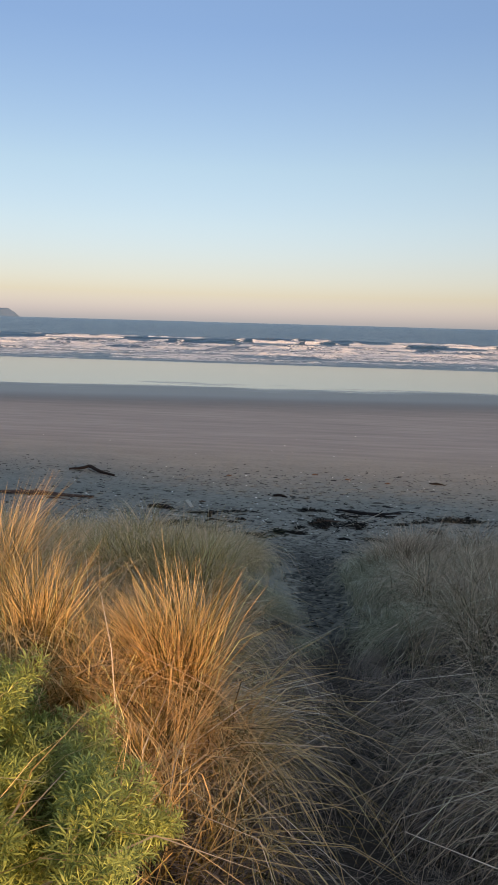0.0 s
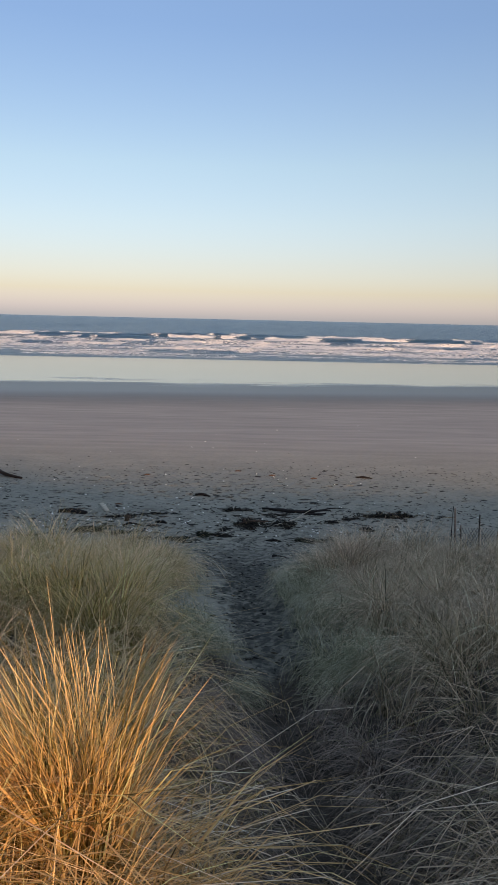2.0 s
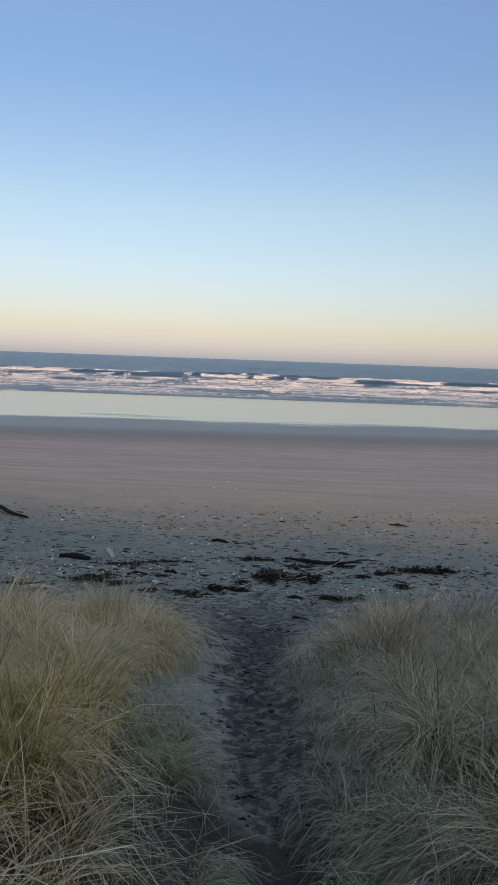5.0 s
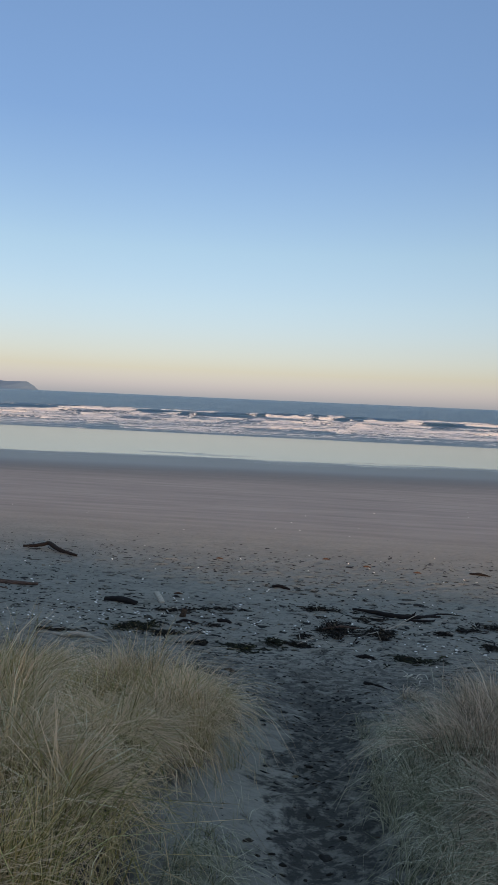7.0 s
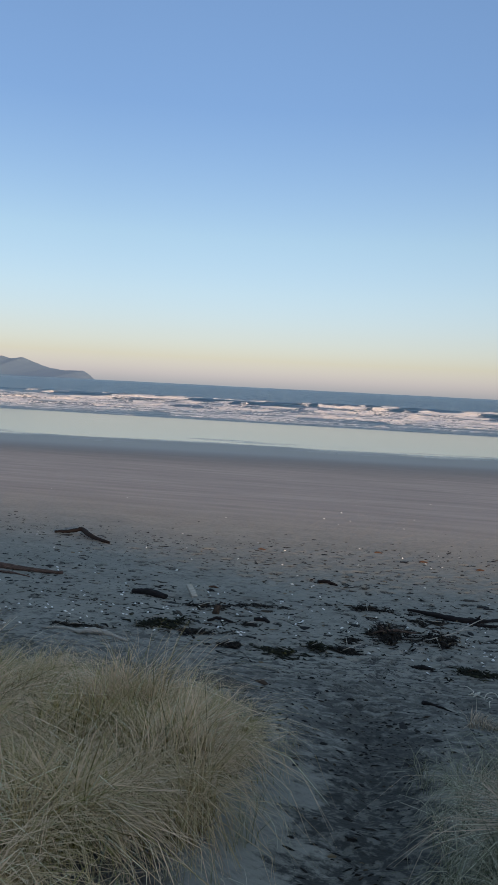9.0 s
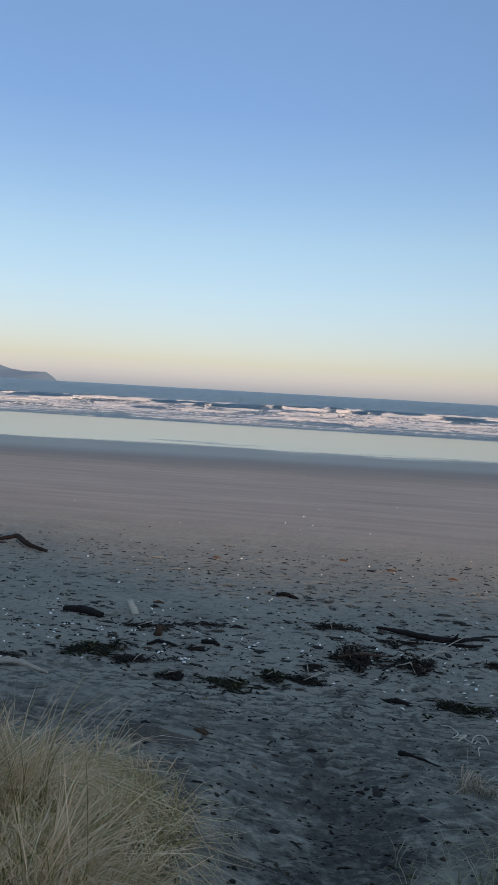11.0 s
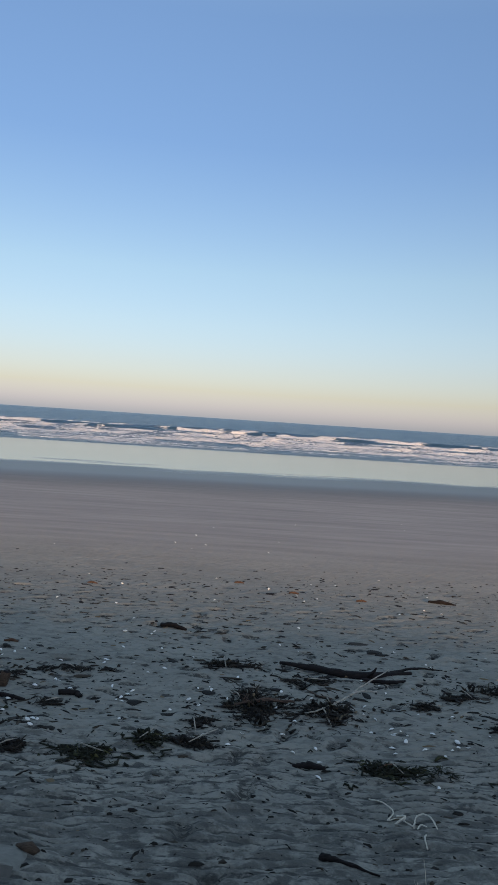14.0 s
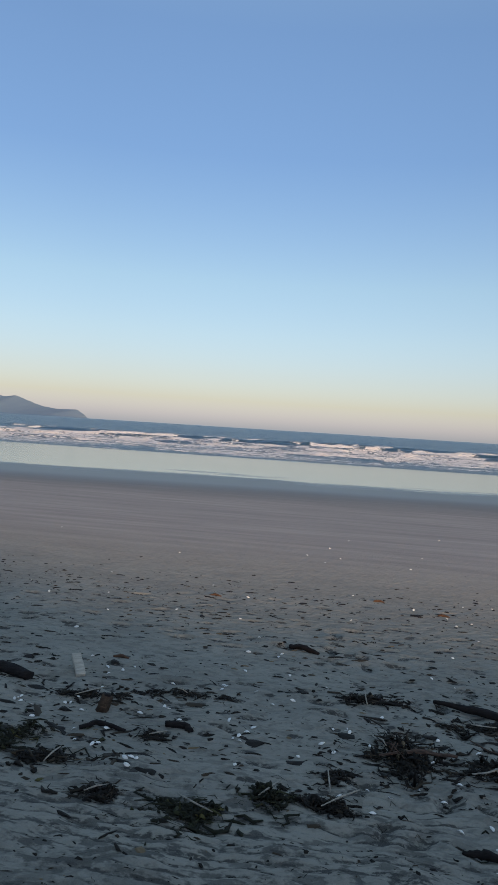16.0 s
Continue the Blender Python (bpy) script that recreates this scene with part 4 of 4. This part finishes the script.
# ---- seaweed ----
def weed_pile(name, x, y, rx, ry, high, n, seed, label, material):
    """Dry seaweed: many crinkled straps heaped on the sand, and a few stalks."""
    rng = random.Random(seed)
    root = new(name)
    c = Vector((x, y, gz(x, y)))
    root.location = c
    tagged(root, label, "seaweed")
    bm = bmesh.new()
    knots = [(rng.gauss(0, 0.55), rng.gauss(0, 0.5), rng.uniform(0.06, 0.34), rng.uniform(0.1, 1.1)) for _ in range(9 + n // 20)]
    for k in range(int(2.7 * n)):
        kx, ky, spread, tall = rng.choice(knots)
        if rng.random() < 0.2:
            spread, tall = 1.1, 0.0
        u, v = kx + rng.gauss(0, spread), ky + rng.gauss(0, spread)
        px, py = x + 0.85 * rx * u, y + 0.85 * ry * v
        turn, size = rng.gauss(0, 0.7) + (math.pi if rng.random() < 0.5 else 0), (rng.uniform(0.02, 0.07) if rng.random() < 0.75 else rng.uniform(0.07, 0.19))
        hill = high * tall * math.exp(-((u - kx) ** 2 + (v - ky) ** 2) / (2 * spread * spread))
        flat = rng.uniform(0.25, 0.9)
        pts = []
        for j in range(4):
            t = j / 3 - 0.5
            bend = rng.uniform(-0.7, 0.7) * size
            qx, qy = px + size * t * math.cos(turn) - bend * math.sin(turn) * 0.5, py + size * t * math.sin(turn) + bend * math.cos(turn) * 0.5
            pts.append(Vector((qx, qy, gz(qx, qy) + 0.003 + hill * rng.uniform(0.05, 1.25) + rng.uniform(0, 0.02) * flat)) - c)
        w = rng.uniform(0.0015, 0.005) if rng.random() < 0.58 else rng.uniform(0.006, 0.017)
        tube(bm, pts, [w * 0.6, w, w * 0.9, w * 0.3], 4, 0.4, k, flat)
    tagged(part("seaweed", bm, material, root), kind="stuff")
    for k in range(max(1, n // 80)):
        bm = bmesh.new()
        a, d = rng.uniform(0, 6.283), rng.uniform(0, 0.9)
        px, py = x + rx * d * math.cos(a), y + ry * d * math.sin(a)
        turn, size = rng.uniform(0, 6.283), rng.uniform(0.12, 0.3)
        pts = [Vector((px + size * u * math.cos(turn), py + size * u * math.sin(turn), gz(px, py) + 0.02 + high * rng.uniform(0.3, 1.2))) - c for u in (-0.5, 0, 0.5)]
        tube(bm, pts, [0.004, 0.006, 0.003], 5, 0.2, k)
        part("stalk", bm, BROWN_WOOD if k % 6 else PALE_WOOD, root)


GREEN_WEED = weed_material("green_black_seaweed", (0.011, 0.012, 0.007), (0.040, 0.042, 0.018), (0.11, 0.10, 0.035))
DARKW = "dark tangled pile of dry seaweed with stalks"
for k, (x, y, rx, ry, high, n, mat) in enumerate([
        (1.33, 13.82, 0.25, 0.38, 0.10, 330, WEED), (2.05, 13.72, 0.24, 0.3, 0.07, 190, WEED), (1.2, 15.02, 0.28, 0.1, 0.06, 110, WEED),
        (2.3, 12.52, 0.27, 0.13, 0.06, 170, GREEN_WEED), (0.56, 12.88, 0.1, 0.13, 0.08, 90, GREEN_WEED), (0.14, 12.58, 0.2, 0.14, 0.04, 110, GREEN_WEED),
        (0.86, 12.9, 0.15, 0.09, 0.05, 70, WEED), (-0.42, 12.64, 0.15, 0.08, 0.04, 60, WEED), (-1.45, 13.2, 0.33, 0.2, 0.06, 200, GREEN_WEED), (-0.95, 13.05, 0.22, 0.1, 0.04, 90, WEED),
        (4.15, 14.6, 0.5, 0.15, 0.10, 280, WEED), (3.4, 14.4, 0.16, 0.12, 0.04, 50, WEED), (3.55, 13.45, 0.10, 0.14, 0.06, 60, WEED), (-0.4, 13.62, 0.14, 0.08, 0.02, 40, WEED), (-1.1, 14.3, 0.25, 0.12, 0.03, 80, WEED), (-2.4, 12.75, 0.3, 0.1, 0.03, 60, WEED),
        (3.0, 14.0, 0.15, 0.1, 0.04, 50, WEED), (-0.35, 14.6, 0.4, 0.1, 0.02, 60, WEED), (2.0, 14.6, 0.3, 0.14, 0.03, 80, WEED), (0.9, 13.3, 0.12, 0.2, 0.03, 40, WEED)]):
    weed_pile("seaweed_pile", x, y, rx, ry, high, n, 200 + k, DARKW if mat is WEED else "low pile of green-black seaweed on rippled sand", mat)


# ---- the bleached rope ----
def rope():
    root = new("rope_piece")
    c = Vector((2.2, 11.77, gz(2.2, 11.77)))
    root.location = c
    tagged(root, "frayed pale rope, knotted and looped, on rippled sand", "rope")
    for k, line in enumerate(([(2.08, 12.08), (2.14, 11.95), (2.19, 11.86), (2.12, 11.72), (2.2, 11.76), (2.25, 11.6)], [(2.2, 11.8), (2.22, 11.7), (2.16, 11.68)],
                              [(2.25, 11.6), (2.3, 11.72), (2.37, 11.72), (2.38, 11.56)], [(2.27, 11.58), (2.3, 11.62), (2.33, 11.6)], [(2.3, 11.5), (2.27, 11.43), (2.27, 11.36)])):
        pts = bent([Vector((x, y, gz(x, y) + 0.006 + (0.05 if 0 < j < len(line) - 1 and k in (1, 2) else 0.01 * (j % 2)))) - c for j, (x, y) in enumerate(line)], 5, 0.002, k)
        bm = bmesh.new()
        tube(bm, pts, [0.0045 if k != 1 else 0.008] * len(pts), 7, 0.35, k)
        part("strand", bm, ROPE, root)


rope()


# ---- the caked sand slab at the dune's foot ----
def slab():
    root = new("sand_slab")
    c = Vector((-0.02, 10.84, gz(-0.02, 10.84)))
    root.location = c
    tagged(root, "rounded slab of caked dark sand with a broken bark end", "sand slab")
    bm = bmesh.new()
    rows = []
    for j in range(33):
        row = []
        for i in range(41):
            u, v = -0.42 + 0.0225 * i, -0.46 + 0.0275 * j
            crest = -0.30 + 0.7 * (u + 0.12) ** 2 + 0.02 * noise.noise((u * 9, 0, 1))
            tall = 0.115 * max(0.0, 1 - ((u + 0.10) / 0.34) ** 2) ** 1.1
            back = max(0.0, 1 - max(0.0, v - crest) / 0.5)
            face = max(0.0, 1 - max(0.0, crest - v) / 0.06)
            h = tall * back ** 1.5 * face + 0.008 * noise.noise((u * 14, v * 14, 3))
            x, y = c.x + u, c.y + v
            rim = i in (0, 40) or j in (0, 32)
            row.append(bm.verts.new(Vector((x, y, gz(x, y) + (h - 0.008 if not rim and tall * back * face > 0.004 else -0.04))) - c))
        rows.append(row)
    for j in range(32):
        for i in range(40):
            bm.faces.new((rows[j][i], rows[j][i + 1], rows[j + 1][i + 1], rows[j + 1][i]))
    part("sand_block", bm, EARTH, root)
    # a dark strip along the front, shade painted as its own sheet
    bm = bmesh.new()
    low, top = [], []
    for i in range(25):
        u = -0.40 + 0.025 * i
        crest = -0.30 + 0.7 * (u + 0.12) ** 2 + 0.02 * noise.noise((u * 9, 0, 1))
        tall = 0.115 * max(0.0, 1 - ((u + 0.10) / 0.34) ** 2) ** 1.1
        for row, v, h in ((low, crest - 0.075, -0.01), (top, crest - 0.012, 0.93 * tall)):
            x, y = c.x + u, c.y + v
            row.append(bm.verts.new(Vector((x, y, gz(x, y) + h)) - c))
    for i in range(24):
        bm.faces.new((low[i], low[i + 1], top[i + 1], top[i]))
    part("damp_face", bm, FACE_SHADE, root, "dark broken face, its shade put into the colour")
    bm = bmesh.new()
    tube(bm, [(0.14, 0.02, 0.03), (0.2, 0.0, 0.035), (0.25, -0.03, 0.02)], [0.008, 0.03, 0.022], 12, 0.3, 3, 0.6)
    part("bark", bm, STUMP_WOOD, root)


slab()


# ---- stakes and netting in the grass ----
def stake(x, y, top, r, lean, seed):
    bm = bmesh.new()
    z = gz(x, y)
    tube(bm, [(0, 0, -0.1), (lean * 0.5, 0.01, (top - z) * 0.5), (lean, 0, top - z)], [r, r, r * 0.8], 7, 0.08, seed)
    ob = part("wooden_stake", bm, BROWN_WOOD if seed % 3 else DARK_WOOD, None, "thin weathered wooden stake standing in dune grass")
    ob.location = (x, y, z)
    tagged(ob, category="stake", group="stakes of a sand fence")


for k, (x, top, lean) in enumerate([(3.46, 1.92, 0.0), (3.53, 1.9, -0.05), (3.6, 1.7, -0.04), (3.79, 1.83, -0.02), (3.97, 1.72, 0.03)]):
    stake(x, 8.5, top - 0.05, 0.008, lean, k)


def netting():
    bm = bmesh.new()
    for k in range(13):
        for way in (1, -1):
            x0, z0, x1, z1 = 0.035 * k, 0.0, 0.035 * k + way * 0.18, 0.3
            if way < 0:
                x1 = x0 - 0.18
            x1 = min(max(x1, 0), 0.42)
            z1 = z0 + 0.3 * abs(x1 - x0) / 0.18
            if z1 > 0.02:
                tube(bm, [(x0, 0.004 * way, z0), ((x0 + x1) / 2, 0.012, z1 / 2), (x1, 0.004 * way, z1)], [0.0022] * 3, 4)
    ob = part("netting", bm, DARK_WOOD, None, "torn piece of dark fence netting hung between stakes")
    ob.location = (3.54, 8.49, gz(3.7, 8.5) + 0.2)
    tagged(ob, category="netting")


netting()


# ---- shells ----
def shell(seed, size, ridge):
    """A ribbed bivalve half, hollow below."""
    rng = random.Random(seed)
    bm = bmesh.new()
    rows, cols = 6, 12
    grid = []
    for j in range(rows + 1):
        v = j / rows
        line = []
        for i in range(cols + 1):
            u = i / cols * 2 - 1
            ang = u * 1.25
            d = size * v * (1 - 0.12 * u * u)
            lift = size * 0.42 * math.sin(math.pi * min(1, 0.12 + v * 0.88)) * (1 - 0.5 * u * u) + ridge * size * (0.5 + 0.5 * math.cos(i * math.pi)) * v
            line.append(bm.verts.new((d * math.sin(ang) * 1.05, d * math.cos(ang) - size * 0.5, lift + 0.002)))
        grid.append(line)
    for j in range(rows):
        for i in range(cols):
            if j == 0:
                bm.faces.new((grid[0][i], grid[1][i], grid[1][i + 1]))
            else:
                bm.faces.new((grid[j][i], grid[j + 1][i], grid[j + 1][i + 1], grid[j][i + 1]))
    bmesh.ops.remove_doubles(bm, verts=bm.verts, dist=0.0004)
    bmesh.ops.solidify(bm, geom=bm.faces, thickness=0.0018)
    return bm


SPOTS_NEAR = [(1.64, 12.82), (0.5, 14.81), (0.17, 13.75), (1.44, 13.35), (1.12, 13.15), (1.15, 12.86), (1.59, 13.22), (0.65, 13.6), (0.2, 13.83), (0.22, 13.73), (0.26, 13.31), (0.96, 14.25),
              (-0.96, 13.58), (-0.73, 13.34), (-0.7, 13.36), (-0.45, 13.19), (-0.41, 13.2), (-0.37, 13.18), (-0.49, 14.32), (-1.65, 14.05), (-1.06, 13.97), (-1.24, 14.08), (-1.2, 14.1), (-1.48, 14.01),
              (-0.1, 14.92), (0.76, 15.33), (-0.1, 16.18), (0.93, 18.15), (0.8, 13.89), (0.89, 13.78), (1.83, 12.69), (1.78, 12.38), (2.59, 13.39), (2.92, 13.03), (2.59, 12.26), (2.26, 12.52)]
SPOTS_LEFT = [(2.51, 13.3), (-0.87, 13.37), (0.08, 14.1), (0.16, 14.96), (-0.45, 14.31), (-0.99, 14.22), (-4.86, 13.87), (-4.42, 13.42), (-3.74, 13.17), (-3.59, 13.14), (-3.46, 13.41), (-3.14, 13.61),
              (-2.78, 13.1), (-2.48, 13.13), (-2.32, 13.89), (-1.98, 14.09), (-1.63, 14.07), (-4.99, 14.28), (-5.42, 13.98), (-3.85, 13.03), (-3.88, 13.27), (-3.58, 13.29), (-3.33, 13.47)]
SHELL_LABEL = "white bleached sea shell lying on grey sand"
kinds = []
for k in range(5):
    ob = part("clam_shell", shell(k, (0.025, 0.030, 0.020, 0.027, 0.022)[k], 0.02 + 0.008 * k), SHELL, None, SHELL_LABEL)
    tagged(ob, category="shell", group="shells on the beach")
    kinds.append(ob)
rng = random.Random(5)
spots = SPOTS_NEAR + SPOTS_LEFT
while len(spots) < 290:
    u = rng.random()
    if u < 0.22:
        x, y = rng.uniform(-6.2, -1.2), rng.gauss(13.6, 0.45)
    elif u < 0.34:
        x, y = rng.uniform(2.2, 4.3), rng.gauss(13.1, 0.4)
    elif u < 0.72:
        x, y = rng.uniform(-5.5, 5.5), rng.gauss(14.0, 0.9)
    elif u < 0.95:
        x, y = rng.uniform(-6, 7), rng.uniform(14.5, 20)
    else:
        x, y = rng.uniform(-9, 9), rng.uniform(19, 30)
    if y > 12.2 and (y > 12.9 or abs(x) > 1.0):
        spots.append((x, y))
for k, (x, y) in enumerate(spots):
    m = pose(x, y, gz(x, y) + 0.001, rng.uniform(-25, 25), rng.uniform(-25, 25) + (180 if rng.random() < 0.2 else 0), rng.uniform(0, 360))
    if rng.random() < 0.2:
        m = m @ Matrix.Translation((0, 0, 0.004))
    m.translation.z += 0.006
    if k < 5:
        kinds[k].matrix_world = m
    else:
        copy_thing(kinds[k % 5], m)


# ---- litter: chips of wood and weed strewn over the sand ----
def litter(name, n, zone, size, material, label, seed):
    rng = np.random.RandomState(seed)
    x, y = zone(rng, n)
    z = ground(x, y)
    a = rng.normal(0, 0.5, n) + np.where(rng.uniform(0, 1, n) < 0.3, rng.uniform(0, 3.1, n), 0)
    l = size * rng.lognormal(0, 0.55, n)
    w = l * np.where(rng.uniform(0, 1, n) < 0.22, rng.uniform(0.4, 0.8, n), rng.uniform(0.05, 0.32, n))
    h = np.minimum(0.4 * w, 0.010) + 0.003
    ca, sa = np.cos(a), np.sin(a)
    shape = [(-0.5, -0.3, 0), (0.1, -0.5, 0), (0.5, -0.1, 0), (0.3, 0.4, 0), (-0.3, 0.5, 0), (-0.3, -0.1, 1), (0.2, -0.2, 0.8), (0.1, 0.2, 0.9)]
    co = np.empty((n, 8, 3))
    for k, (u, v, t) in enumerate(shape):
        p, q = l * (u + rng.uniform(-0.12, 0.12, n)), w * (v + rng.uniform(-0.15, 0.15, n))
        co[:, k] = np.column_stack([x + p * ca - q * sa, y + p * sa + q * ca, z - 0.003 + h * t])
    tri = np.array([[0, 1, 5], [1, 6, 5], [1, 2, 6], [2, 3, 7], [2, 7, 6], [3, 4, 7], [4, 5, 7], [4, 0, 5], [5, 6, 7]])
    faces = (np.arange(n)[:, None, None] * 8 + tri[None]).reshape(-1, 3)
    ob = new(name, raw_mesh(name, co.reshape(-1, 3), faces))
    ob.data.materials.append(material)
    tagged(ob, label, "litter", kind="stuff")


def strand_zone(rng, n):
    x = rng.uniform(-7, 8, n)
    y = np.where(rng.uniform(0, 1, n) < 0.5, rng.normal(14.2, 0.9, n), rng.uniform(12.3, 19.5, n))
    return x, np.where(y < 12.2, 13.5, y)


def step_zone(rng, n):
    x, y = rng.uniform(-6, 7, n), rng.uniform(12.9, 18.2, n)
    near = vnoise(x * 0.9, y * 1.2, 72) + rng.uniform(-0.5, 0.5, n) > 0
    return np.where(near, x, rng.uniform(-5, 6, n)), np.where(near, y, rng.normal(14.2, 0.6, n).clip(12.7, 17))


def dash_zone(rng, n):
    x, y = rng.uniform(-6, 7, n), rng.uniform(12.6, 18.8, n)
    u = rng.randint(0, 60, n)
    knot = rng.uniform(0, 1, n) < 0.55
    kx, ky = -5 + 11 * ((u * 0.618) % 1), 13 + 5.2 * ((u * 0.7549) % 1)
    return np.where(knot, kx + rng.normal(0, 0.22, n), x), np.where(knot, ky + rng.normal(0, 0.12, n), y)


def line_zone(rng, n):
    x = rng.uniform(-12, 13, n)
    return x, 19.3 + 0.7 * vnoise(x / 3, x * 0, 70) + rng.normal(0, 0.8, n)


def foot_zone(rng, n):
    return rng.uniform(-0.6, 3.0, n), rng.uniform(8.5, 12.5, n)


def path_zone(rng, n):
    y = rng.uniform(2, 10.5, n)
    return path_x(y) + rng.normal(0.08, 0.22, n), y


litter("beach_litter", 2200, strand_zone, 0.024, WEED, "small dark specks of weed on the sand", 7)
# these scraps also stand in for the shade inside footprints
litter("beach_litter", 700, step_zone, 0.06, WEED, "torn dark scraps of dry weed, also for shade in footprints", 9)
litter("beach_litter", 1500, strand_zone, 0.045, WEED, "dark chips of wood and dry seaweed strewn on sand", 1)
litter("beach_litter", 2000, line_zone, 0.05, DARK_WOOD, "brown tide line of twigs and bark chips", 2)
# flat dashes laid out to imitate shaded footprints
litter("beach_litter", 1200, dash_zone, 0.064, WEED, "thin dark dashes for the shade in footprints, with weed and bark", 11)
litter("beach_litter", 2400, foot_zone, 0.026, WEED, "small dark bits of wood at the dune's foot", 3)
litter("path_litter", 1100, path_zone, 0.026, WEED, "dark leaf litter trodden into the sandy path", 4)
